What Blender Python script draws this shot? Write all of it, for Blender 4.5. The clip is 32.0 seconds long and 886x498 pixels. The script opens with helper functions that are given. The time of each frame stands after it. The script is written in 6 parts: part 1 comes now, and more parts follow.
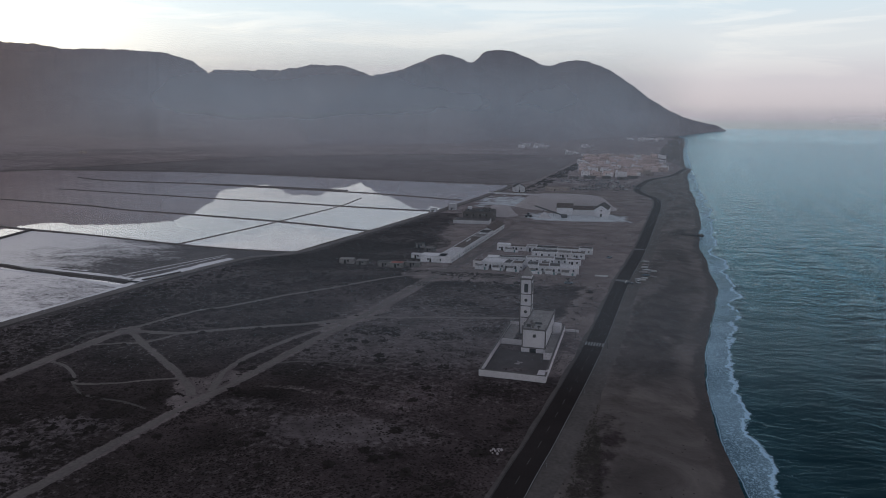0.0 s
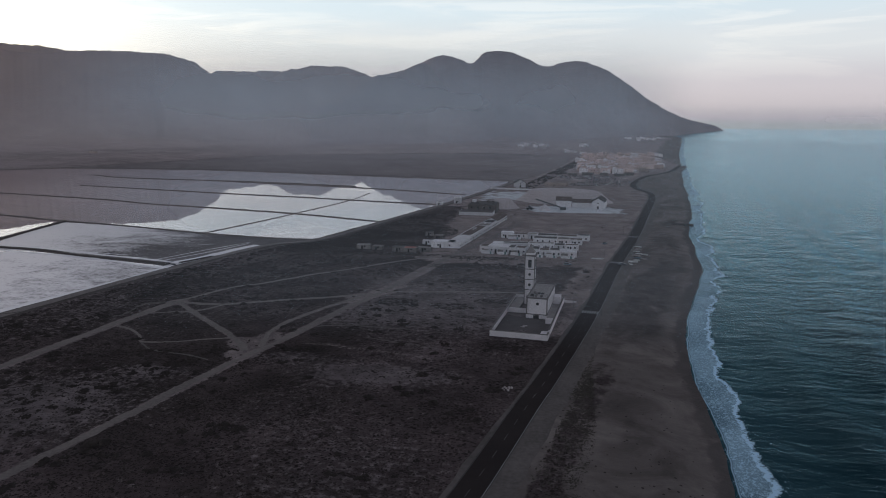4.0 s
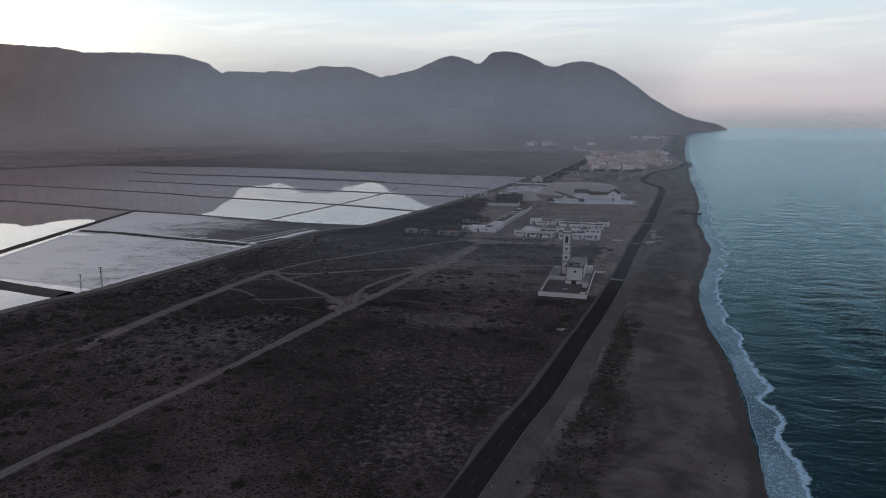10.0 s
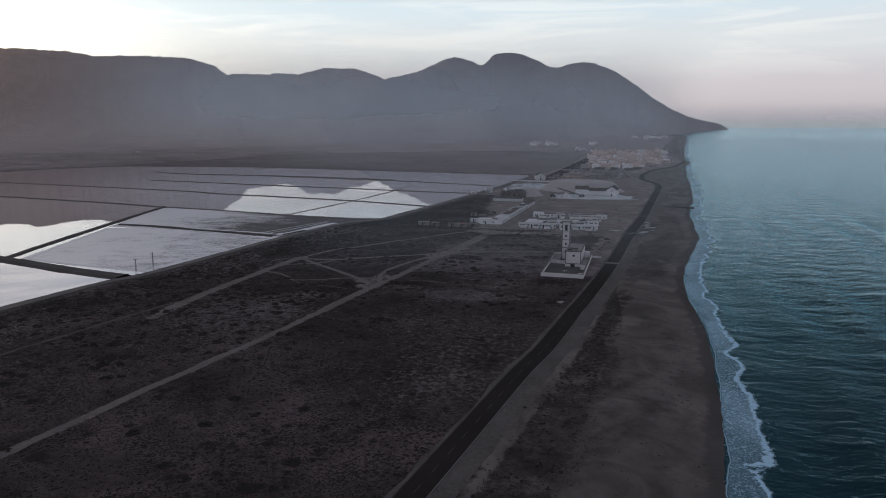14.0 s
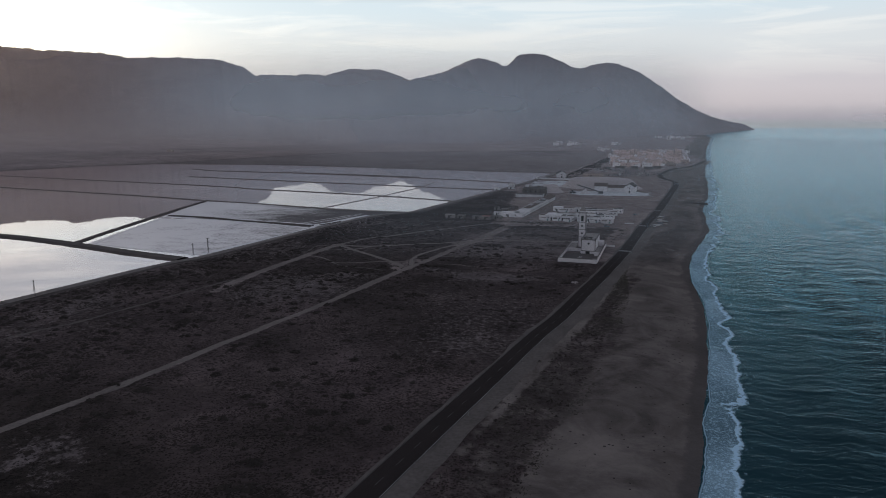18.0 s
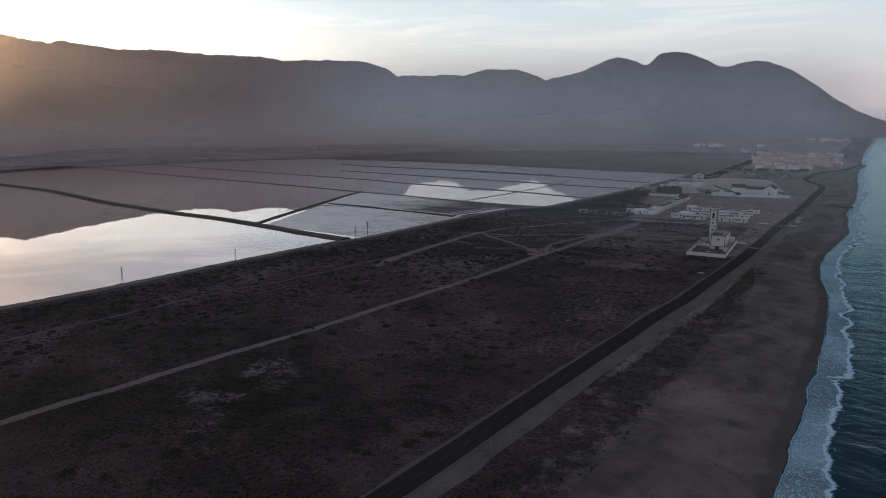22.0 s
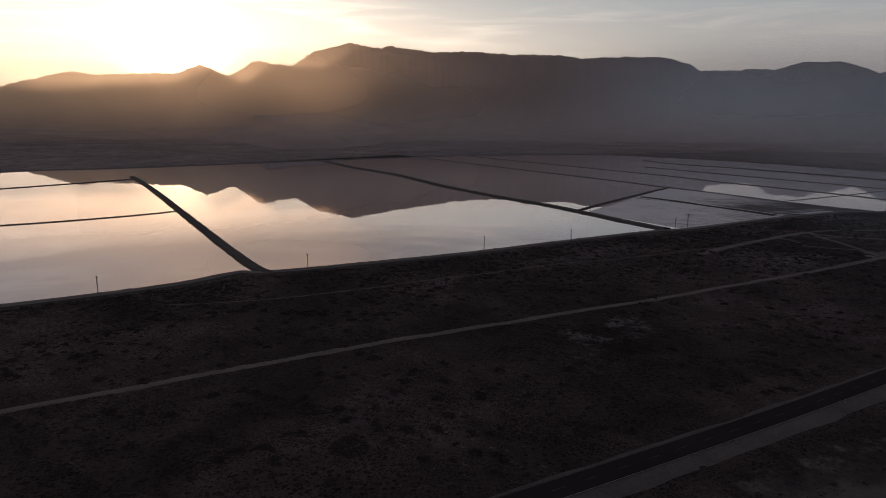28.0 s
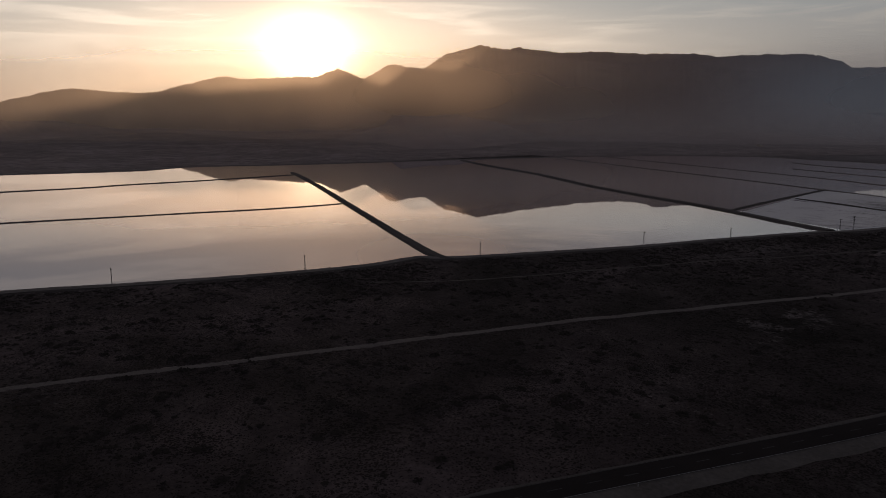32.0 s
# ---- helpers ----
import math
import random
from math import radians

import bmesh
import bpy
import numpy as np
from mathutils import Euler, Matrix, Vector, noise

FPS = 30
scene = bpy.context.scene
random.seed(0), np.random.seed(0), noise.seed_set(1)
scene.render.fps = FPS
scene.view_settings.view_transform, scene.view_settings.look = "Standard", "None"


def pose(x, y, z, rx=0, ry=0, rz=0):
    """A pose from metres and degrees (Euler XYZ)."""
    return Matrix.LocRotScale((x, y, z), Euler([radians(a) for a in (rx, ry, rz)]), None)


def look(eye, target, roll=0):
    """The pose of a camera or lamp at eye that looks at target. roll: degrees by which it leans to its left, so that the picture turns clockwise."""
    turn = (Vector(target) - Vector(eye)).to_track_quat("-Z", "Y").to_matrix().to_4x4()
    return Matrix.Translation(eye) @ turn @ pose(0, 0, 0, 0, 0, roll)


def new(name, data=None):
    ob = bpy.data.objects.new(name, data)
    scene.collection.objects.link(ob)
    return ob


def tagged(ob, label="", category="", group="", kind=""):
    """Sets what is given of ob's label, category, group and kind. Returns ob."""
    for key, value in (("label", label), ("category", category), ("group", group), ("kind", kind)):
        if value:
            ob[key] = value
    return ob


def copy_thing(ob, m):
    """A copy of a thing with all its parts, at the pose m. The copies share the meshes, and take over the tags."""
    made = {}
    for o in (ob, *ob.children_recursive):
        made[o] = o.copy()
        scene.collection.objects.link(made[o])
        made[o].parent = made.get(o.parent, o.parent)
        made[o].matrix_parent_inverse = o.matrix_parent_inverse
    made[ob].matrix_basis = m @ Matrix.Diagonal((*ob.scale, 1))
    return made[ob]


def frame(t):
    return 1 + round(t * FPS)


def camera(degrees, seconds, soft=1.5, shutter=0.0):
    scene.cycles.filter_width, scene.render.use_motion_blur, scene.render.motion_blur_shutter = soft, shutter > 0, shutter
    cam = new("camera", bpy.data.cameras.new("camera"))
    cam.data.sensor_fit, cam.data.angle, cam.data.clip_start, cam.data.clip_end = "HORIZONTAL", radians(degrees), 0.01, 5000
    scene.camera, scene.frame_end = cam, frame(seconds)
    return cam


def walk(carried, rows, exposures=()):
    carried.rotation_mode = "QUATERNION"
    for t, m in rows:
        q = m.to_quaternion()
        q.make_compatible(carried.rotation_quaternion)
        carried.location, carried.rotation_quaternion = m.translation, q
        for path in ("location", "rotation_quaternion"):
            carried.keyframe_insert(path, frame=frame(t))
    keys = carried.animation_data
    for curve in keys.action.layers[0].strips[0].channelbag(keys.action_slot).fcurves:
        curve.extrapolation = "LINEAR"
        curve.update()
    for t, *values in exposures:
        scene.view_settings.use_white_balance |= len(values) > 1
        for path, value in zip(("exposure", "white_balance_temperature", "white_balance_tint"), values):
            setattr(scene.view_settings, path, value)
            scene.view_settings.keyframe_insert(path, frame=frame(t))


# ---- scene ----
# ---------------------------------------------------------------- camera
LENS = 65.32
cam = camera(LENS, 32.0, soft=0.9)


def stand(x, y, z, yaw, pitch, roll):
    return pose(x, y, z, 90 + pitch, 0, yaw) @ pose(0, 0, 0, 0, 0, roll)


# seconds, x, y, z, yaw, pitch, roll
FLIGHT = [
    (0, 7.73, 0.57, 79.22, 8.280, -10.931, 0.47),
    (1, 8.27, -8.32, 78.71, 8.320, -10.926, 0.40),
    (2, 8.52, -17.03, 78.12, 8.313, -10.906, 0.34),
    (3, 8.36, -25.64, 77.53, 8.208, -10.899, 0.33),
    (3.5, 7.81, -29.93, 77.37, 8.203, -10.890, 0.39),
    (5.5, 2.71, -47.52, 76.62, 8.174, -10.823, 0.21),
    (6, 1.02, -52.00, 76.51, 8.164, -10.847, 0.25),
    (7, -2.43, -61.25, 76.48, 8.149, -10.901, 0.33),
    (8, -5.54, -71.00, 76.53, 8.308, -10.874, 0.19),
    (9, -7.53, -81.57, 76.84, 8.427, -10.857, 0.03),
    (10, -8.35, -93.05, 77.17, 8.466, -10.909, 0.27),
    (11, -8.42, -104.45, 77.49, 8.539, -10.879, 0.15),
    (12, -8.16, -114.62, 77.67, 8.597, -10.859, 0.12),
    (13, -8.05, -124.04, 77.69, 8.594, -10.843, 0.18),
    (13.5, -7.77, -128.68, 77.60, 8.639, -10.848, 0.06),
    (15.5, -6.36, -146.46, 77.05, 9.188, -10.821, 0.07),
    (16, -5.81, -150.84, 76.98, 9.527, -10.822, 0.07),
    (17, -4.61, -159.75, 76.88, 10.082, -10.802, 0.04),
    (18, -3.80, -168.97, 76.87, 10.627, -10.808, 0.04),
    (18.5, -3.43, -173.72, 76.82, 11.253, -10.807, 0.10),
    (19, -3.01, -178.56, 76.79, 12.493, -10.818, 0.24),
    (19.5, -2.38, -183.46, 76.87, 13.946, -10.820, 0.17),
    (20, -1.68, -188.55, 76.95, 15.512, -10.812, 0.17),
    (20.5, -0.83, -193.71, 77.07, 16.949, -10.842, 0.25),
    (21, -0.02, -199.02, 77.12, 18.471, -10.841, 0.39),
    (21.5, 0.95, -204.38, 77.11, 19.975, -10.843, 0.25),
    (22, 2.10, -209.41, 77.11, 21.467, -10.867, 0.29),
    (22.5, 3.23, -214.10, 77.10, 22.964, -10.858, 0.26),
    (23, 4.06, -218.66, 77.10, 24.408, -10.939, 0.53),
    (23.5, 4.47, -223.34, 77.04, 25.705, -10.912, 0.35),
    (24, 4.46, -227.99, 77.00, 27.200, -11.000, 0.53),
    (24.5, 4.21, -232.42, 76.98, 28.503, -10.959, 0.45),
    (26.5, 2.70, -249.10, 76.98, 36.741, -11.170, 0.47),
    (27, 2.27, -253.73, 77.00, 39.463, -11.213, 0.44),
    (27.5, 1.90, -258.53, 76.95, 41.820, -11.220, 0.52),
    (28, 1.55, -263.58, 76.77, 44.488, -11.262, 0.50),
    (28.5, 1.37, -268.54, 76.62, 46.838, -11.221, 0.58),
    (29, 1.24, -273.40, 76.44, 48.162, -11.260, 0.55),
    (29.5, 1.23, -278.03, 76.29, 48.838, -11.263, 0.58),
    (30, 1.25, -282.55, 76.13, 49.641, -11.264, 0.51),
    (30.5, 1.36, -287.07, 75.99, 50.572, -11.260, 0.49),
    (31, 1.76, -291.40, 75.84, 51.860, -11.254, 0.45),
    (31.5, 2.36, -295.69, 75.74, 52.934, -11.247, 0.52),
    (32, 2.96, -300.17, 75.66, 54.285, -11.229, 0.32),
]
# seconds, stops, kelvin, tint
EXPOSURES = [(0, 0.03, 6380, 12), (16, 0.0, 6390, 12), (19, -0.02, 6380, 12), (22, -0.08, 6410, 13), (24.5, -0.31, 6460, 15), (26.5, -0.70, 6640, 17), (28, -1.11, 6780, 18), (30, -1.47, 6860, 18), (32, -1.6, 6860, 18)]
walk(cam, [(t, stand(*p)) for t, *p in FLIGHT], EXPOSURES)

# ---------------------------------------------------------------- sky and sun
SUN_AZ, SUN_EL = 65.0, 4.0          # degrees to the left of +y, degrees up
sun_way = Vector((-math.sin(radians(SUN_AZ)) * math.cos(radians(SUN_EL)),
                  math.cos(radians(SUN_AZ)) * math.cos(radians(SUN_EL)), math.sin(radians(SUN_EL))))
sun = new("sun", bpy.data.lights.new("sun", "SUN"))
sun.data.energy, sun.data.angle, sun.data.color = 1.4, radians(2.0), (1.0, 0.78, 0.55)
sun.matrix_world = look((0, 0, 0), -sun_way)

world = bpy.data.worlds.new("dusk_sky")
scene.world = world
world.use_nodes = True
wt = world.node_tree
wt.nodes.clear()


def wn(kind, **kw):
    n = wt.nodes.new(kind)
    for k, v in kw.items():
        n.inputs[k].default_value = v
    return n


def wmath(op, a, b=None, clamp=False):
    n = wt.nodes.new("ShaderNodeMath")
    n.operation, n.use_clamp = op, clamp
    for i, v in enumerate((a, b)):
        if v is None:
            continue
        if isinstance(v, (int, float)):
            n.inputs[i].default_value = v
        else:
            wt.links.new(v, n.inputs[i])
    return n.outputs[0]


def wmix(fac, a, b, how="MIX"):
    n = wt.nodes.new("ShaderNodeMix")
    n.data_type, n.blend_type = "RGBA", how
    for i, v in ((0, fac), (6, a), (7, b)):
        if isinstance(v, (int, float)):
            n.inputs[i].default_value = v
        elif isinstance(v, tuple):
            n.inputs[i].default_value = (*v, 1)
        else:
            wt.links.new(v, n.inputs[i])
    return n.outputs[2]


def wramp(fac, stops, ease="EASE"):
    n = wt.nodes.new("ShaderNodeValToRGB")
    n.color_ramp.interpolation = ease
    while len(n.color_ramp.elements) < len(stops):
        n.color_ramp.elements.new(0.5)
    for e, (p, c) in zip(n.color_ramp.elements, stops):
        e.position, e.color = p, (*c, 1)
    wt.links.new(fac, n.inputs[0])
    return n.outputs[0]


coord = wn("ShaderNodeTexCoord").outputs["Generated"]
split = wn("ShaderNodeSeparateXYZ")
wt.links.new(coord, split.inputs[0])
up = split.outputs[2]
sky = wn("ShaderNodeTexSky")
sky.sky_type, sky.sun_disc, sky.sun_elevation, sky.sun_rotation = "NISHITA", False, radians(SUN_EL), radians(-SUN_AZ)
sky.altitude, sky.air_density, sky.dust_density = 80, 1.0, 0.5
# haze and thin high cloud over the clear sky, by height above the horizon
haze = wramp(wmath("ADD", wmath("MULTIPLY", up, 0.5), 0.5), [
    (0.490, (0.27, 0.36, 0.41)), (0.4965, (0.33, 0.39, 0.44)), (0.4995, (0.42, 0.43, 0.50)), (0.522, (0.50, 0.49, 0.57)),
    (0.55, (0.63, 0.66, 0.70)), (0.573, (0.60, 0.69, 0.75)), (0.594, (0.40, 0.44, 0.52)), (0.68, (0.275, 0.29, 0.335)), (1.0, (0.16, 0.16, 0.185))])
toward = wt.nodes.new("ShaderNodeVectorMath")
toward.operation = "DOT_PRODUCT"
wt.links.new(coord, toward.inputs[0])
toward.inputs[1].default_value = sun_way
near_sun = wmath("MAXIMUM", toward.outputs["Value"], 0.0)
low = wmath("SUBTRACT", 1.0, wmath("MULTIPLY", wmath("MULTIPLY", wmath("SUBTRACT", up, 0.09), 11.0, True), 0.92))
wide = wmath("MULTIPLY", wmath("POWER", near_sun, 11.0), low)
mid = wmath("MULTIPLY", wmath("POWER", near_sun, 60.0), wmath("ADD", wmath("MULTIPLY", low, 0.97), 0.03))
tight = wmath("MULTIPLY", wmath("POWER", near_sun, 800.0), low)
# streaks of cloud drawn out along the horizon
stretch = wn("ShaderNodeMapping")
stretch.inputs["Scale"].default_value = (1.6, 1.6, 15.0)
wt.links.new(coord, stretch.inputs[0])
streak = wn("ShaderNodeTexNoise", Scale=2.6, Detail=7.0, Roughness=0.6, Distortion=0.6)
wt.links.new(stretch.outputs[0], streak.inputs["Vector"])
cloud = wmath("MULTIPLY", wramp(streak.outputs[0], [(0.46, (0, 0, 0)), (0.64, (1, 1, 1))]), wmath("MULTIPLY", wmath("MULTIPLY", wmath("SUBTRACT", up, 0.035), 14.0, True), wmath("SUBTRACT", 1.0, wmath("MULTIPLY", wmath("SUBTRACT", up, 0.22), 4.0, True))))
lit = wmix(wmath("MULTIPLY", wide, 0.8, True), (0.72, 0.71, 0.70), (2.6, 2.2, 1.7))
colour = wmix(wmath("MULTIPLY", cloud, 0.32), haze, lit)
colour = wmix(wmath("MULTIPLY", wide, 0.85), colour, (3.1, 2.86, 2.42))
colour = wmix(wmath("MULTIPLY", cloud, wmath("ADD", wmath("MULTIPLY", wide, 1.0), 0.07)), colour, (1.0, 0.9, 0.74), "ADD")
colour = wmix(mid, colour, (1.4, 1.1, 0.72), "ADD")
colour = wmix(tight, colour, (16.0, 11.5, 6.6), "ADD")
colour = wmix(0.045, colour, sky.outputs[0], "ADD")
back = wn("ShaderNodeBackground", Strength=1.0)
wt.links.new(colour, back.inputs[0])
wt.links.new(back.outputs[0], wn("ShaderNodeOutputWorld").inputs[0])

# ---------------------------------------------------------------- materials
def shade(name, dark, light, grain=3.0, patch=0.08, rough=0.9, bump=0.3, spread=0.5, metal=0.0, gloss=0.3, per_object=0.0, own=False):
    """A surface with variation at two scales: fine grain and broad patches (waves per metre)."""
    m = bpy.data.materials.new(name)
    m.use_nodes = True
    nt = m.node_tree
    b = nt.nodes["Principled BSDF"]
    b.inputs["Roughness"].default_value, b.inputs["Metallic"].default_value = rough, metal
    b.inputs["Specular IOR Level"].default_value = gloss
    if own:
        at = nt.nodes.new("ShaderNodeTexCoord").outputs["Object"]
    else:
        at = nt.nodes.new("ShaderNodeNewGeometry").outputs["Position"]
    fine, broad = (nt.nodes.new("ShaderNodeTexNoise") for _ in range(2))
    for n, s in ((fine, grain), (broad, patch)):
        n.inputs["Scale"].default_value, n.inputs["Detail"].default_value, n.inputs["Roughness"].default_value = s, 6, 0.62
        nt.links.new(at, n.inputs["Vector"])
    mix = nt.nodes.new("ShaderNodeMath")
    mix.operation = "MULTIPLY_ADD"
    nt.links.new(broad.outputs[0], mix.inputs[0])
    mix.inputs[1].default_value = 1.6 * spread
    part2 = nt.nodes.new("ShaderNodeMath")
    part2.operation = "MULTIPLY_ADD"
    nt.links.new(fine.outputs[0], part2.inputs[0])
    part2.inputs[1].default_value, part2.inputs[2].default_value = 1.6 * (1 - spread), -0.3
    nt.links.new(part2.outputs[0], mix.inputs[2])
    ramp = nt.nodes.new("ShaderNodeValToRGB")
    ramp.color_ramp.elements[0].position, ramp.color_ramp.elements[1].position = 0.2, 0.8
    ramp.color_ramp.elements[0].color, ramp.color_ramp.elements[1].color = (*dark, 1), (*light, 1)
    nt.links.new(mix.outputs[0], ramp.inputs[0])
    out = ramp.outputs[0]
    if per_object:
        info = nt.nodes.new("ShaderNodeObjectInfo")
        hsv = nt.nodes.new("ShaderNodeHueSaturation")
        rng = nt.nodes.new("ShaderNodeMapRange")
        rng.inputs[3].default_value, rng.inputs[4].default_value = 1 - per_object, 1 + per_object
        nt.links.new(info.outputs["Random"], rng.inputs[0])
        nt.links.new(rng.outputs[0], hsv.inputs["Value"])
        nt.links.new(out, hsv.inputs["Color"])
        out = hsv.outputs[0]
    nt.links.new(out, b.inputs["Base Color"])
    if bump:
        bn = nt.nodes.new("ShaderNodeBump")
        bn.inputs["Strength"].default_value, bn.inputs["Distance"].default_value = bump, 0.5 / grain
        nt.links.new(fine.outputs[0], bn.inputs["Height"])
        nt.links.new(bn.outputs[0], b.inputs["Normal"])
    return m


def links(m):
    return m.node_tree.nodes, m.node_tree.links, m.node_tree.nodes["Principled BSDF"]


M = dict(
    asphalt=shade("asphalt", (0.021, 0.0172, 0.0174), (0.038, 0.0315, 0.0318), 4.0, 0.05, 0.95, gloss=0.04),
    track=shade("pale_dirt", (0.088, 0.075, 0.073), (0.188, 0.164, 0.157), 1.2, 0.06, 0.95, 0.25),
    shoulder=shade("sandy_shoulder", (0.048, 0.042, 0.041), (0.128, 0.112, 0.108), 0.9, 0.07, 0.95, 0.2),
    bank=shade("dark_bank", (0.022, 0.019, 0.019), (0.06, 0.052, 0.05), 1.0, 0.06, 0.95, 0.4),
    salt=shade("salt", (0.42, 0.44, 0.48), (0.68, 0.70, 0.74), 1.2, 0.07, 0.8, 0.2),
    heap=shade("dirty_salt", (0.30, 0.27, 0.275), (0.44, 0.40, 0.41), 0.8, 0.05, 0.9, 0.3),
    saltcone=shade("fresh_salt", (0.40, 0.38, 0.40), (0.55, 0.53, 0.55), 1.0, 0.1, 0.9, 0.2),
    white=shade("whitewash", (0.45, 0.44, 0.47), (0.70, 0.69, 0.72), 1.5, 0.15, 0.9, 0.1, per_object=0.2),
    church=shade("limewash", (0.50, 0.47, 0.49), (0.66, 0.62, 0.65), 0.9, 0.15, 0.9, 0.1),
    trim=shade("brown_stone_trim", (0.09, 0.08, 0.08), (0.155, 0.14, 0.138), 2.0, 0.3, 0.9, 0.2),
    spire=shade("weathered_spire", (0.15, 0.135, 0.132), (0.24, 0.22, 0.215), 2.0, 0.3, 0.9, 0.2),
    palebank=shade("dry_bank", (0.05, 0.043, 0.042), (0.10, 0.088, 0.086), 1.0, 0.06, 0.95, 0.4),
    crest=shade("beaten_bank_top", (0.09, 0.079, 0.078), (0.19, 0.167, 0.164), 1.0, 0.06, 0.95, 0.3),
    teal=shade("faded_teal_paint", (0.10, 0.17, 0.18), (0.16, 0.25, 0.26), 2.0, 0.3, 0.8, 0.1),
    roof_dark=shade("dark_roofing", (0.03, 0.028, 0.03), (0.07, 0.065, 0.065), 1.5, 0.2, 0.9, 0.2, per_object=0.3),
    roof_flat=shade("flat_roof", (0.12, 0.11, 0.11), (0.27, 0.25, 0.245), 1.2, 0.2, 0.9, 0.2, per_object=0.3),
    roof_brown=shade("clay_roof", (0.06, 0.045, 0.04), (0.12, 0.09, 0.08), 1.5, 0.2, 0.9, 0.3),
    roof_red=shade("red_roof", (0.20, 0.06, 0.05), (0.30, 0.10, 0.08), 1.5, 0.2, 0.9, 0.2),
    ochre=shade("sand_render", (0.27, 0.21, 0.19), (0.40, 0.33, 0.30), 1.0, 0.1, 0.9, 0.1, per_object=0.2),
    stone=shade("rubble_stone", (0.07, 0.062, 0.06), (0.15, 0.135, 0.13), 1.2, 0.3, 0.95, 0.5),
    yard=shade("yard_paving", (0.055, 0.048, 0.05), (0.10, 0.088, 0.09), 1.5, 0.2, 0.95, 0.2),
    dark=shade("dark_opening", (0.010, 0.010, 0.012), (0.018, 0.018, 0.02), 3.0, 0.4, 0.5, 0.0),
    wood=shade("weathered_pole", (0.03, 0.026, 0.025), (0.06, 0.052, 0.05), 3.0, 0.6, 0.9, 0.2),
    metal=shade("grey_steel", (0.08, 0.085, 0.09), (0.13, 0.135, 0.14), 3.0, 0.5, 0.5, 0.1, metal=0.6),
    oldpaint=shade("worn_road_paint", (0.035, 0.035, 0.036), (0.11, 0.11, 0.113), 3.0, 0.5, 0.8, 0.1),
    faint=shade("faint_dirt", (0.05, 0.044, 0.043), (0.11, 0.098, 0.094), 1.2, 0.06, 0.95, 0.25),
    village_white=shade("sunbleached_whitewash", (0.56, 0.52, 0.54), (0.76, 0.72, 0.74), 1.0, 0.1, 0.9, 0.1, per_object=0.25),
    village_pink=shade("pale_rose_render", (0.46, 0.35, 0.33), (0.64, 0.50, 0.47), 1.0, 0.1, 0.9, 0.1, per_object=0.3),
    farmud=shade("dry_pan_mud", (0.125, 0.109, 0.111), (0.26, 0.228, 0.23), 0.05, 0.006, 0.95, 0.2, gloss=0.05),
    paint=shade("white_road_paint", (0.17, 0.17, 0.18), (0.34, 0.34, 0.35), 3.0, 0.5, 0.8, 0.1),
    carwhite=shade("white_car_paint", (0.5, 0.5, 0.52), (0.6, 0.6, 0.62), 2.0, 0.5, 0.3, 0.0),
    cardark=shade("dark_car_paint", (0.02, 0.022, 0.03), (0.06, 0.065, 0.08), 2.0, 0.5, 0.3, 0.0, per_object=0.5),
    carblue=shade("blue_paint", (0.10, 0.13, 0.17), (0.15, 0.19, 0.23), 2.0, 0.5, 0.4, 0.0),
    rubber=shade("rubber", (0.015, 0.015, 0.015), (0.025, 0.025, 0.025), 5.0, 1.0, 0.8, 0.0),
    glass=shade("window_glass", (0.015, 0.018, 0.022), (0.025, 0.028, 0.033), 2.0, 0.5, 0.1, 0.0, gloss=0.6),
    sandshrub=shade("dusty_beach_shrub", (0.033, 0.0295, 0.026), (0.082, 0.074, 0.064), 0.8, 0.03, 0.95, 0.0, gloss=0.1),
    shrub=shade("dry_shrub", (0.018, 0.0155, 0.0145), (0.05, 0.042, 0.039), 0.8, 0.03, 0.95, 0.0, gloss=0.1),
    mountain=shade("bare_hillside", (0.24, 0.195, 0.20), (0.36, 0.30, 0.30), 0.03, 0.0022, 0.95, 0.25, gloss=0.05),
    cape=shade("cape_hillside", (0.20, 0.175, 0.19), (0.30, 0.265, 0.285), 0.03, 0.0022, 0.95, 0.25, gloss=0.05),
)


def water(name, tint, mirror, rough):
    m = bpy.data.materials.new(name)
    m.use_nodes = True
    n, l, b = links(m)
    n.remove(b)
    gl = n.new("ShaderNodeBsdfGlossy")
    gl.inputs["Roughness"].default_value = rough
    fr = n.new("ShaderNodeFresnel")
    fr.inputs["IOR"].default_value = mirror
    grow = n.new("ShaderNodeMix")
    grow.data_type = "RGBA"
    grow.inputs[6].default_value, grow.inputs[7].default_value = (*tint, 1), (0.95, 0.93, 0.945, 1)
    steep = n.new("ShaderNodeMath")
    steep.operation, steep.use_clamp = "MULTIPLY_ADD", True
    steep.inputs[1].default_value, steep.inputs[2].default_value = 1.9, -0.1
    l.new(fr.outputs[0], steep.inputs[0])
    l.new(steep.outputs[0], grow.inputs[0])
    l.new(grow.outputs[2], gl.inputs["Color"])
    bed, both = n.new("ShaderNodeBsdfDiffuse"), n.new("ShaderNodeMixShader")
    bed.inputs[0].default_value, both.inputs[0].default_value = (0.60, 0.47, 0.46, 1), 0.15
    l.new(gl.outputs[0], both.inputs[1])
    l.new(bed.outputs[0], both.inputs[2])
    l.new(both.outputs[0], n["Material Output"].inputs[0])
    return m


M["brine"] = water("still_brine", (0.40, 0.375, 0.38), 1.45, 0.012)

